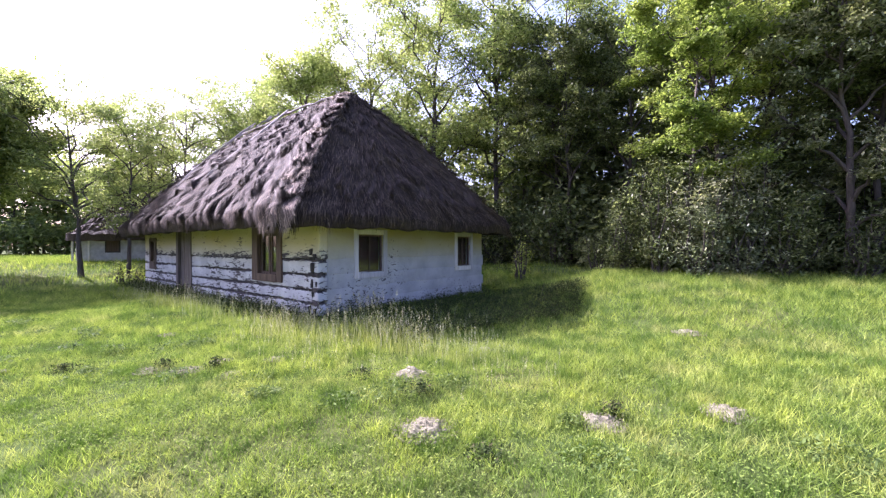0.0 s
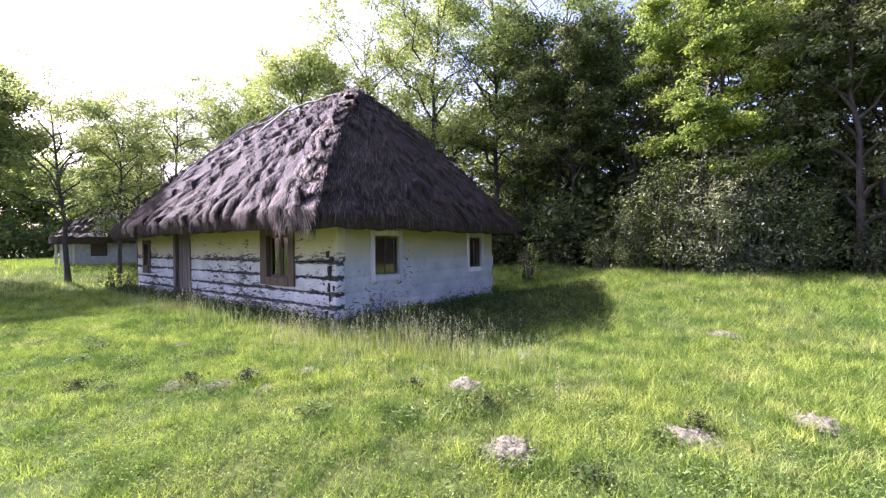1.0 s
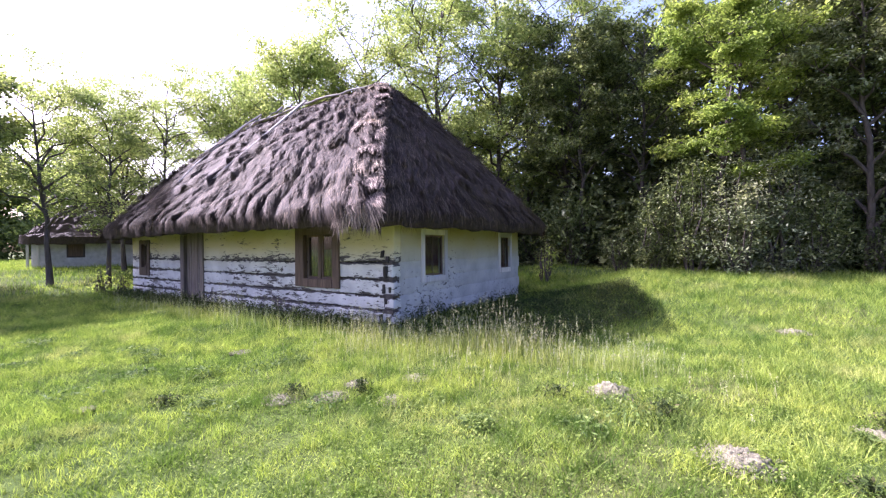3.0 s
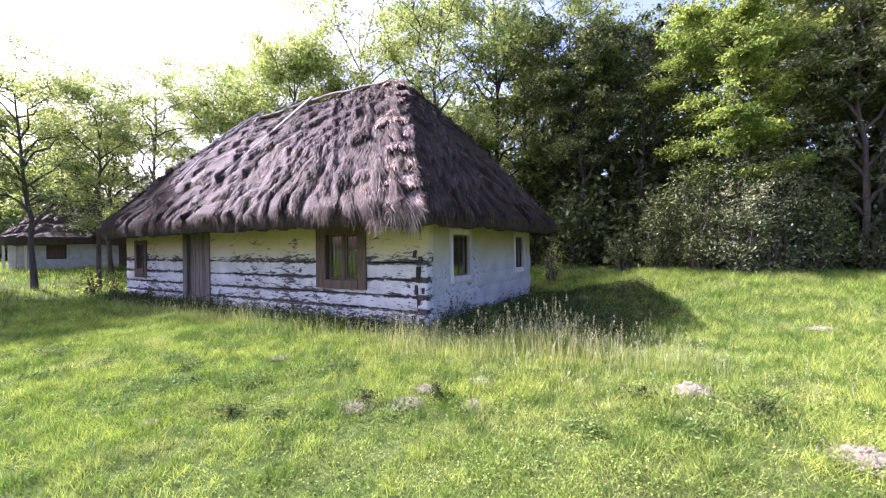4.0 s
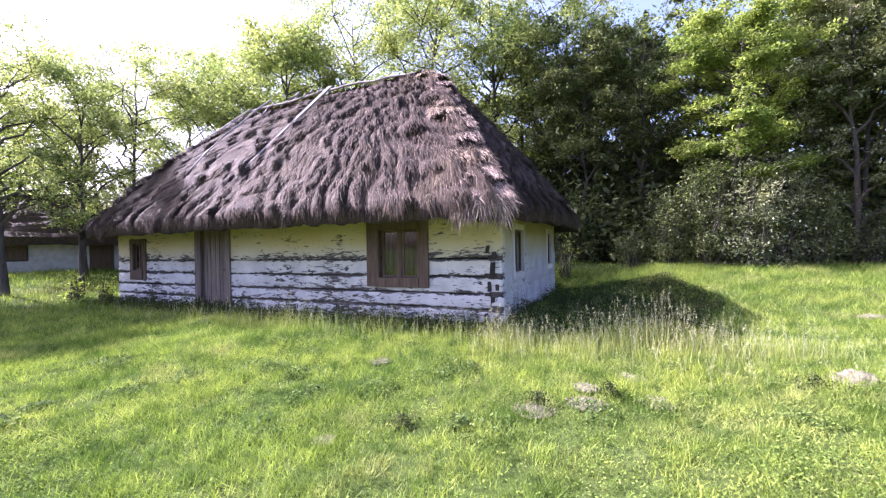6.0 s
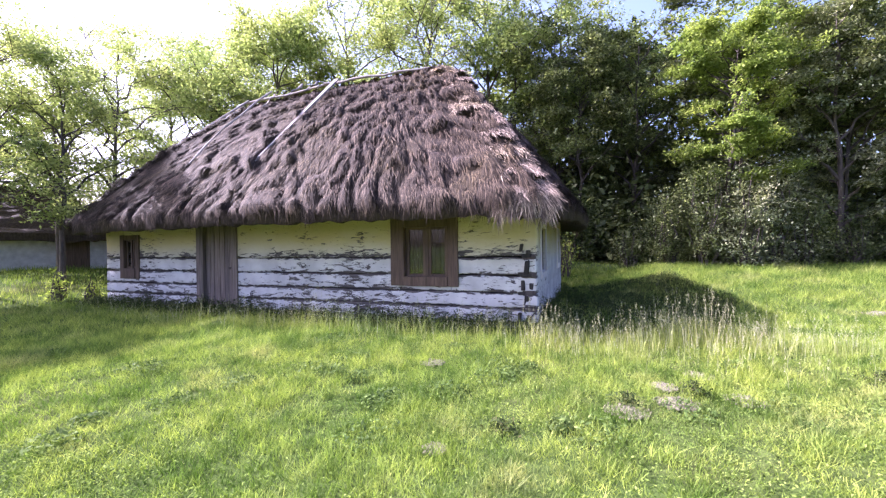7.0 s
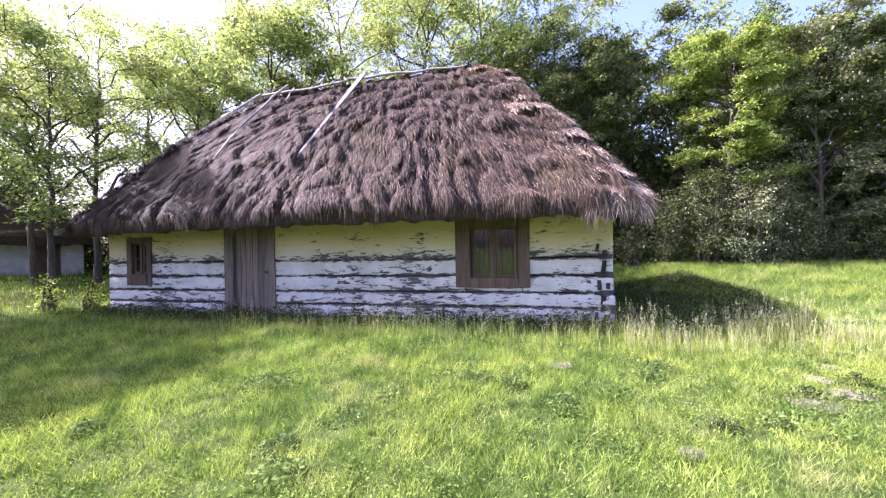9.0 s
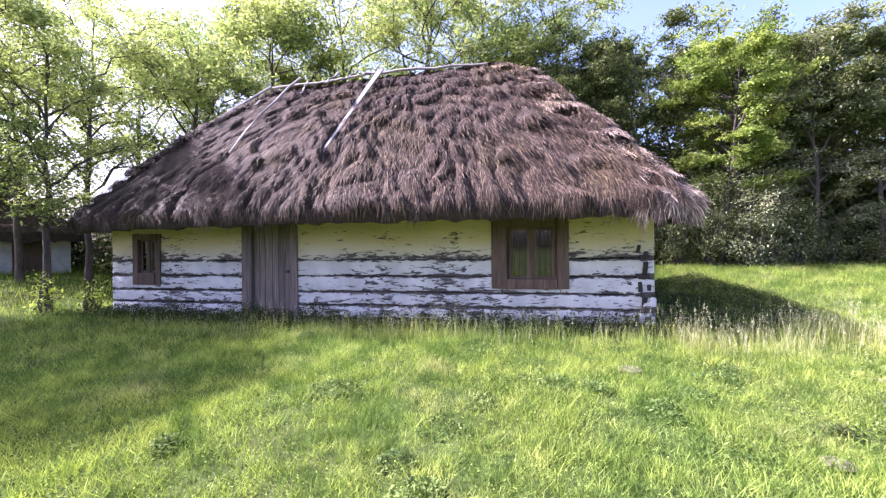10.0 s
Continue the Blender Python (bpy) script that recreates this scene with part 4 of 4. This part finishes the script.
    c = np.repeat(tip, m, 0) + np.concatenate([r.normal(0, 0.0045, (n * m, 2)), r.uniform(-0.1, 0.02, (n * m, 1))], 1)
    tagged(new("seed_heads", leaf_mesh("seed_heads", c, 0.015, 0.35, SEED, 44, -0.6)), "pale feathery grass seed heads", "grass", kind="stuff")
    # weeds by the walls, spread over the cast shadow; their dark colour deepens it
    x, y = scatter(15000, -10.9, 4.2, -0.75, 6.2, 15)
    in_shadow = ((y < 0) & (y > -0.9) & (x < 0.3)) | ((x > 0.0) & (x < 3.7 - 0.3 * np.abs(y - 3.6)) & (y > -0.2))
    x, y = x[in_shadow], y[in_shadow]
    n = len(x)
    per = 26
    tall = r.uniform(0.1, 0.3, n) * np.where((x > 0.2), 0.5, 1.0) * (1 + 0.7 * soft_noise(x, y, 2.6, 9)) + 0.05
    z = r.uniform(0.1, 1, (n, per)) * tall[:, None]
    px, py = (x[:, None] + r.normal(0, 0.045, (n, per))).ravel(), (y[:, None] + r.normal(0, 0.045, (n, per))).ravel()
    tagged(new("nettles", leaf_mesh("nettles", np.stack([px, py, height(px, py) + z.ravel()], -1), 0.042, 0.32, SHADOWWEED, 46)), "low dark weeds added to deepen the cottage's shadow", "weeds", kind="stuff")
    # broad weeds, clover and plantain in the short grass
    cx, cy = scatter(3000, -9, 10, -6.6, 1.5, 14)
    near = path_distance(cx, cy)
    keep = (near > 1.5) & (near < 6.0) & (soft_noise(cx, cy, 1.5, 29) > -0.15)
    cx, cy = cx[keep], cy[keep]
    per = 44
    n = len(cx)
    rad = r.uniform(0.05, 0.2, n)
    a = r.uniform(0, 2 * np.pi, (n, per))
    d = rad[:, None] * np.sqrt(r.uniform(0, 1, (n, per)))
    px, py = (cx[:, None] + np.cos(a) * d).ravel(), (cy[:, None] + np.sin(a) * d).ravel()
    pz = height(px, py) + (r.uniform(0.015, 0.09, (n, per)) * (0.6 + rad[:, None] * 3)).ravel()
    # a thin sward of small clover leaves between the blades
    qx, qy = scatter(430000, -9, 11, -6.8, 1.0, 16)
    near = path_distance(qx, qy)
    keep = (near > 1.5) & (r.uniform(0, 1, len(qx)) < np.clip(1.25 - near / 5.0, 0.0, 1) * np.clip(0.55 + 0.9 * soft_noise(qx, qy, 1.7, 33), 0.1, 1))
    qx, qy = qx[keep], qy[keep]
    qz = height(qx, qy) + r.uniform(0.012, 0.06, len(qx))
    px, py, pz = np.concatenate([px, qx]), np.concatenate([py, qy]), np.concatenate([pz, qz])
    tagged(new("weeds", leaf_mesh("weeds", np.stack([px, py, pz], -1), 0.018, 0.6, WEED, 45, 0.1)), "low clover and broad-leaved weeds in the grass", "weeds", kind="stuff")


def leaf_mesh(name, c, size, slim, mat, seed, droop=0.3):
    """Leaves at the places c, each a folded pointed blade."""
    r = np.random.RandomState(seed)
    n = len(c)
    d = r.normal(0, 1, (n, 3))
    d[:, 2] = d[:, 2] * 0.6 - droop
    d /= np.linalg.norm(d, axis=1)[:, None]
    up = r.normal(0, 0.45, (n, 3)) + [0, 0, 1.0]
    s = np.cross(d, up)
    s /= np.linalg.norm(s, axis=1)[:, None] + 1e-6
    k = size * r.uniform(0.6, 1.4, n)[:, None]
    v = np.stack([c - d * k * 0.5, c + s * k * slim * 0.5, c + d * k * 0.6, c - s * k * slim * 0.5], 1).reshape(-1, 3)
    b = np.arange(n)[:, None] * 4
    return mesh_of(name, v, np.concatenate([b + [0, 1, 2], b + [0, 2, 3]]), mat)


build_grass()


def build_weed_growth():
    """Dark leafy weeds that come up beside the molehills and along the wall."""
    r = np.random.RandomState(77)
    rows = []
    for x, y, rad, high in ((4.25, -1.75, 0.15, 0.16), (5.7, -0.95, 0.16, 0.15), (1.72, -2.5, 0.14, 0.15), (3.4, -1.7, 0.2, 0.13), (1.15, -2.85, 0.17, 0.12), (5.3, -2.25, 0.2, 0.09), (-3.6, -0.8, 0.3, 0.34), (-5.2, -0.7, 0.26, 0.3), (-1.8, -0.9, 0.25, 0.3), (0.25, -3.6, 0.2, 0.09)):
        n = 300
        a, d, t = r.uniform(0, 2 * np.pi, n), rad * np.abs(r.normal(0, 0.6, n)), r.uniform(0.05, 1, n)
        px, py = x + np.cos(a) * d, y + np.sin(a) * d
        rows.append(np.stack([px, py, height(px, py) + high * t * np.clip(1.15 - 0.5 * (d / rad), 0.2, 1)], -1))
    low = []
    for k in range(90):
        x, y = r.uniform(-6, 8.5), r.uniform(-5.2, 0.2)
        rad, high, n = r.uniform(0.1, 0.3), r.uniform(0.06, 0.12), 220
        if path_distance(np.array([x]), np.array([y]))[0] < 2.2:
            continue
        a, d, t = r.uniform(0, 2 * np.pi, n), rad * np.sqrt(r.uniform(0, 1, n)), r.uniform(0.2, 1, n)
        px, py = x + np.cos(a) * d, y + np.sin(a) * d
        low.append(np.stack([px, py, height(px, py) + high * t * np.clip(1.2 - 0.7 * (d / rad), 0.2, 1)], -1))
    tagged(new("meadow_herbs", leaf_mesh("meadow_herbs", np.concatenate(low), 0.04, 0.4, HERB, 79)), "dark green leafy herbs in low patches in the grass", "weeds", kind="stuff")
    tagged(new("weed_growth", leaf_mesh("weed_growth", np.concatenate(rows), 0.032, 0.42, SHADOWWEED, 78)), "dark leafy weeds standing in the grass", "weeds", kind="stuff")


build_weed_growth()


# ---- trees ----
def grow(r, tall, spread, lean, first, limbs, twigs, upright=1.0):
    """The wood of a tree: trunk, limbs and twigs as lists of points and radii, and the places where leaves gather."""
    wood, tips = [], []
    top = Vector((lean[0], lean[1], tall * 0.93))
    trunk = []
    n = 9
    for i in range(n + 1):
        t = i / n
        trunk.append(Vector((top.x * t ** 1.3 + r.uniform(-1, 1) * 0.04 * tall * t * (1 - t), top.y * t ** 1.3 + r.uniform(-1, 1) * 0.04 * tall * t * (1 - t), top.z * t)))
    rad = 0.0095 * tall + 0.02
    wood.append((trunk, [rad * (1.25 if i == 0 else 1 - 0.88 * i / n) for i in range(n + 1)], 8))
    for k in range(limbs):
        t = first + (0.97 - first) * (k + r.random()) / limbs
        i = min(int(t * n), n - 1)
        base = trunk[i].lerp(trunk[i + 1], t * n - i)
        a = k * 2.4 + r.uniform(-0.5, 0.5)
        shape = math.sin(math.pi * (0.18 + 0.74 * (t - first) / (1 - first)))
        reach = spread * (0.35 + 0.75 * shape) * r.uniform(0.7, 1.15)
        rise = r.uniform(0.35, 1.15) * reach * upright
        pts, m = [base], 6
        for j in range(1, m + 1):
            u = j / m
            pts.append(base + Vector((math.cos(a) * reach * u, math.sin(a) * reach * u, rise * u ** 0.8)) + Vector((r.uniform(-1, 1), r.uniform(-1, 1), r.uniform(-1, 1))) * 0.06 * reach)
        lr = rad * (1 - 0.8 * t) * 0.6 + 0.008
        wood.append((pts, [lr * (1 - 0.85 * j / m) for j in range(m + 1)], 5))
        tips.append((pts[-1], 0.3 * spread))
        for q in range(twigs):
            u = r.uniform(0.3, 1.0)
            j = min(int(u * m), m - 1)
            s = pts[j].lerp(pts[j + 1], u * m - j)
            b = a + r.uniform(-1.5, 1.5)
            ln = spread * r.uniform(0.16, 0.42)
            e = s + Vector((math.cos(b) * ln, math.sin(b) * ln, ln * r.uniform(-0.25, 0.8)))
            mid = s.lerp(e, 0.5) + Vector((0, 0, 0.08 * ln))
            wood.append(([s, mid, e], [lr * 0.4, lr * 0.28, 0.004], 4))
            tips.append((e, 0.2 * spread))
            tips.append((mid, 0.16 * spread))
    return wood, tips


def build_tree(kind, label, x, y, tall, spread, seed, leaves, leaf, mat, lean=(0, 0), first=0.3, limbs=16, twigs=6, slim=0.5, group="", flat=0.6, turn=0.0, loose=0.55):
    r = random.Random(seed)
    wood, tips = grow(r, tall, spread, lean, first, limbs, twigs)
    ob = thing(kind, label, "tree" if "bush" not in kind else "bush", group, at=(x, y, float(height(x, y)) - 0.05))
    ob.rotation_euler.z = turn
    tv, tq = tube(*wood[0])
    part("trunk", mesh_of("trunk", np.array([tuple(p) for p in tv]), tq, BARK, True), BARK, ob)
    vs, qs, at = [], [], 0
    for pts, rad, sides in wood[1:]:
        v, q = tube(pts, rad, sides)
        vs += [tuple(p) for p in v]
        qs += [tuple(k + at for k in f) for f in q]
        at += len(v)
    tagged(part("branching", mesh_of("branching", np.array(vs), qs, BARK, True), BARK, ob), kind="stuff")
    rr = np.random.RandomState(seed)
    c = np.array([tuple(p) for p, s in tips])
    s = np.array([q for p, q in tips])
    sprig = rr.randint(0, len(c), max(1, leaves // 14))
    centre = c[sprig] + rr.normal(0, 1, (len(sprig), 3)) * s[sprig][:, None] * np.array([loose, loose, loose * flat])
    cc = np.repeat(centre, 14, 0) + rr.normal(0, 1, (len(sprig) * 14, 3)) * np.array([1, 1, flat]) * leaf * 1.25
    cc[:, 2] = np.maximum(cc[:, 2], 0.12)
    tagged(part("crown", leaf_mesh("crown", cc, leaf, slim, mat, seed + 1), mat, ob), kind="stuff")
    return ob


def build_bush(label, x, y, tall, wide, seed, leaves, leaf, mat, group="", clump=0.2):
    """A many-stemmed thicket bush, leafy down to the ground."""
    r = random.Random(seed)
    ob = thing("bush", label, "bush", group, at=(x, y, float(height(x, y)) - 0.04))
    tips = []
    for k in range(11):
        a = k * 2.4 + r.uniform(-0.4, 0.4)
        d = wide * r.uniform(0.15, 0.95)
        top = Vector((math.cos(a) * d, math.sin(a) * d, tall * (1 - 0.55 * (d / wide) ** 2) * r.uniform(0.75, 1.05)))
        root = Vector((math.cos(a) * 0.12, math.sin(a) * 0.12, 0))
        pts = wobbly(root, top, 5, 0.05 * tall, seed * 31 + k)
        v, q = tube(pts, [0.03, 0.026, 0.021, 0.016, 0.011, 0.005], 5)
        part("stem", mesh_of("stem", np.array([tuple(p) for p in v]), q, BARK, True), BARK, ob)
        for j in range(1, 6):
            for w in range(3):
                tips.append((pts[j] + Vector((r.uniform(-1, 1), r.uniform(-1, 1), r.uniform(-0.6, 0.6))) * wide * 0.33, wide * clump))
    rr = np.random.RandomState(seed)
    c = np.array([tuple(p) for p, s in tips])
    s = np.array([q for p, q in tips])
    sprig = rr.randint(0, len(c), leaves // 10)
    centre = c[sprig] + rr.normal(0, 1, (len(sprig), 3)) * s[sprig][:, None]
    cc = np.repeat(centre, 10, 0) + rr.normal(0, 1, (len(sprig) * 10, 3)) * leaf * 1.2
    cc[:, 2] = np.maximum(cc[:, 2], 0.05)
    tagged(part("foliage", leaf_mesh("foliage", cc, leaf, 0.5, mat, seed + 1), mat, ob), kind="stuff")


def build_spruce(x, y, tall, wide, seed):
    r = np.random.RandomState(seed)
    ob = thing("spruce", "dark spruce with a pointed top behind the broadleaf trees", "tree", at=(x, y, 0))
    v, q = tube([(0, 0, 0), (0, 0, tall * 0.5), (0, 0, tall)], [0.16, 0.1, 0.01], 7)
    part("trunk", mesh_of("trunk", np.array([tuple(p) for p in v]), q, BARK, True), BARK, ob)
    n = 9000
    t = r.uniform(0.1, 1, n)
    level = np.round(t * 16) / 16
    a = np.round(r.uniform(0, 11, n)) * 0.571 + level * 40 + r.normal(0, 0.07, n)
    d = wide * (1.03 - level) * r.uniform(0.05, 1, n) ** 0.7
    c = np.stack([np.cos(a) * d, np.sin(a) * d, level * tall - d * 0.3 + r.normal(0, 0.06, n)], -1)
    tagged(part("crown", leaf_mesh("crown", c, 0.2, 0.25, NEEDLE, seed, 0.5), NEEDLE, ob), kind="stuff")


# the slender tree by the cottage's far corner, and its neighbours round the outbuilding
airy = "slender locust tree with an airy pale green crown"
build_tree("locust_tree", "slender locust tree beside the cottage, airy sunlit crown", -12.2, -0.1, 6.4, 1.3, 11, 8000, 0.085, LOCUST, (-0.2, 0.2), 0.3, 13, 6)
build_tree("locust_tree", "spreading locust tree that shades the grass before the cottage", -13.2, -1.3, 7.0, 2.2, 29, 30000, 0.075, LOCUST, (-0.2, -0.4), 0.28, 22, 6)
build_tree("locust_tree", airy, -15.3, 1.4, 7.4, 2.0, 12, 11000, 0.08, LOCUST, (-0.3, 0), 0.25, 18, 6)
build_tree("locust_tree", airy, -14.6, 2.6, 8.2, 2.2, 13, 13000, 0.085, LOCUST, (0.3, 0), 0.3, 18, 6)
build_tree("locust_tree", airy, -13.6, 5.2, 9.0, 2.5, 17, 13000, 0.11, LOCUST, (0.3, 0.2), 0.3, 18, 6)
build_tree("locust_tree", airy, -16.6, 6.2, 9.6, 2.5, 18, 15000, 0.13, LOCUST, (-0.4, 0), 0.3, 16, 6)
build_tree("locust_tree", airy, -11.2, 9.0, 10.6, 2.9, 19, 12000, 0.14, LOCUST, (-0.4, 0.3), 0.3, 18, 6)
build_tree("locust_tree", airy, -20.5, 1.6, 6.6, 2.2, 14, 11000, 0.13, BROAD, (0, 0), 0.15, 14, 6)
build_tree("locust_tree", airy, -19.0, 3.5, 7.2, 2.4, 15, 8000, 0.14, LOCUST, (0, 0), 0.3, 14, 6)
build_tree("broadleaf_tree", "leafy tree behind the outbuilding", -22.6, 2.9, 7.2, 2.0, 16, 8000, 0.17, BROAD, (0, 0), 0.12, 16, 6)
# the row of locusts behind the cottage
for k, (x, y, tall, spread, seed) in enumerate(((-11.8, 6.9, 11.0, 2.4, 21), (-9.6, 9.6, 13.2, 3.2, 22), (-6.4, 10.8, 14.6, 3.4, 23), (-3.6, 12.4, 14.4, 3.2, 24), (-0.8, 12.8, 13.4, 3.0, 25), (-16.5, 9.5, 11.5, 3.2, 26))):
    build_tree("locust_tree", "tall locust tree with feathery pale green crown behind the cottage", x, y, tall, spread, seed, 26000, 0.13, LOCUST, (0.4 * (-1) ** k, 0.2), 0.26, 22, 6, group="locusts behind the cottage")
# the dense wood edge
wood_edge = "wood edge beyond the meadow"
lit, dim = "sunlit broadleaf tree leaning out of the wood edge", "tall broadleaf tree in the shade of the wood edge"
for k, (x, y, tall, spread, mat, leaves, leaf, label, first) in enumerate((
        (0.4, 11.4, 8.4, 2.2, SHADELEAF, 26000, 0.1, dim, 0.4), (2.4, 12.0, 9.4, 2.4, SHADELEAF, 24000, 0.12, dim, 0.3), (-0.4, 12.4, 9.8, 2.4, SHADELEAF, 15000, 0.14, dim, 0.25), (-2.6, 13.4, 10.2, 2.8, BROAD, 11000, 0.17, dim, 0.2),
        (4.9, 8.9, 7.6, 1.6, SUNLEAF, 30000, 0.1, lit, 0.34), (5.6, 9.6, 8.6, 1.6, SUNLEAF, 14000, 0.1, lit, 0.4), (6.6, 11.4, 9.0, 2.4, SHADELEAF, 24000, 0.11, dim, 0.3), (8.8, 11.0, 8.2, 2.3, SHADELEAF, 24000, 0.11, dim, 0.42), (8.2, 9.9, 8.7, 1.6, SILVERLEAF, 20000, 0.1, dim, 0.14),
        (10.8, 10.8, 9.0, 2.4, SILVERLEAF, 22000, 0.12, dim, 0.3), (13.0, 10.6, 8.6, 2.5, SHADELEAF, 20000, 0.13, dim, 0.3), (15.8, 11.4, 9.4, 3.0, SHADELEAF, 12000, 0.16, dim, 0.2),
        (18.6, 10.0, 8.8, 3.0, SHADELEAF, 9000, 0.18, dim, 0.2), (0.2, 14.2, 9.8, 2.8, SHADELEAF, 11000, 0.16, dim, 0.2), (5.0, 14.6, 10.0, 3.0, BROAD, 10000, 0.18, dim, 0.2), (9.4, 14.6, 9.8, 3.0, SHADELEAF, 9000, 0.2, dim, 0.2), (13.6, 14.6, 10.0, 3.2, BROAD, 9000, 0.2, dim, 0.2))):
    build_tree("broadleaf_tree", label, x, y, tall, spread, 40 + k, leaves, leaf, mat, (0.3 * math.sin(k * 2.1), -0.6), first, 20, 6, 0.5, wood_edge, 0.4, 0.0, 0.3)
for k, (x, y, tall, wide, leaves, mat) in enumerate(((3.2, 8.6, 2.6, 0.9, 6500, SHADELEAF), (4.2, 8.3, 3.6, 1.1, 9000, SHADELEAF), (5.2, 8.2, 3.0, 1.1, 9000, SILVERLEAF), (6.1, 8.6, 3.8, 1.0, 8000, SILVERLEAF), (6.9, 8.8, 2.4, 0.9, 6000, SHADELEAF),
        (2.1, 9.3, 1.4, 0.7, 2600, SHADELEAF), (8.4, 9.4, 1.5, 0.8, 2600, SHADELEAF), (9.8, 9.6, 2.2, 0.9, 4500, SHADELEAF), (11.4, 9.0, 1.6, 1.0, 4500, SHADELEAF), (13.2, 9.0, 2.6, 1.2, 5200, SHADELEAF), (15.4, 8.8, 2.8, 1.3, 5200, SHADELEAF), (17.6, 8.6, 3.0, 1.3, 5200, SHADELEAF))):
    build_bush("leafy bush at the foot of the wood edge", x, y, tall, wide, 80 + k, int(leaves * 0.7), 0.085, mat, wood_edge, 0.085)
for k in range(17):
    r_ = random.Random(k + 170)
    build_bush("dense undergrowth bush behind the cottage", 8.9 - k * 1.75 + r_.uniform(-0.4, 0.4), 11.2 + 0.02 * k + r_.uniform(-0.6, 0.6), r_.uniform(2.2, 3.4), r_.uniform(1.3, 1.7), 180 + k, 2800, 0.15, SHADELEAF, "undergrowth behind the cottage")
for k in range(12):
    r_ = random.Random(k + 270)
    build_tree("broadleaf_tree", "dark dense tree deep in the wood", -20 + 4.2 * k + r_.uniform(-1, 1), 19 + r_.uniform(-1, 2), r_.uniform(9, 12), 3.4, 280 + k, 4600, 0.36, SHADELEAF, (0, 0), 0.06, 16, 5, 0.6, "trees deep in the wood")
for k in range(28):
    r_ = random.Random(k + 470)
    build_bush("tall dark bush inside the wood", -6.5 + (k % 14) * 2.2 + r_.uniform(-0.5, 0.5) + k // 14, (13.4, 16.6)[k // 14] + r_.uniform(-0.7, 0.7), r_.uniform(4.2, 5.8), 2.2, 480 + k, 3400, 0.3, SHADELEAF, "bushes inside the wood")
build_spruce(3.0, 17.0, 13.2, 2.2, 7)
# distant trees across the open field
for k in range(16):
    r_ = random.Random(k + 300)
    build_tree("distant_tree", "tall slim tree far across the field", -47 + r_.uniform(-5, 5), -9 + 1.25 * k + r_.uniform(-0.8, 0.8), r_.uniform(8.0, 12), r_.uniform(1.9, 2.6), 310 + k, 3200, 0.4, (BROAD, LOCUST)[k % 2], (0, 0), 0.05, 16, 4, 0.6, "distant row of trees")
# the trees at the meadow's sunny side, whose shade falls on the grass before the cottage
for k, (x, y, tall, wide, count, size) in enumerate(((-14.6, -3.8, 7.2, 1.7, 40000, 0.17), (-13.6, -5.2, 6.6, 1.3, 14000, 0.15), (-17.6, -4.2, 8.6, 1.6, 26000, 0.2))):
    build_tree("locust_tree", "leafy locust tree shading the meadow", x, y, tall, wide, 502 + k, count, size, LOCUST, (0, 0), 0.3, 16, 6)
for k in range(9):
    r_ = random.Random(k + 570)
    build_bush("low bush under the far trees", -41 + r_.uniform(-2, 2), -9 + 2.2 * k, r_.uniform(2.2, 3.4), 2.0, 580 + k, 1500, 0.34, BROAD, "bushes across the field")
for k in range(9):
    r_ = random.Random(k + 670)
    build_bush("shaded undergrowth between cottage and outbuilding", -12.2 - 1.15 * k, 5.2 + r_.uniform(-0.8, 1.2), r_.uniform(1.8, 2.8), 1.2, 680 + k, 2200, 0.14, SHADELEAF, "undergrowth by the outbuilding")
# young shoots by the corner
for k, (x, y, tall, wide) in enumerate(((-11.75, -0.45, 0.75, 0.1), (-11.0, -0.1, 0.7, 0.14), (0.0, 8.0, 1.45, 0.45))):
    build_bush("bright yellow-green young shoot in the grass", x, y, tall, wide, 400 + k, 420, 0.075, YOUNG)
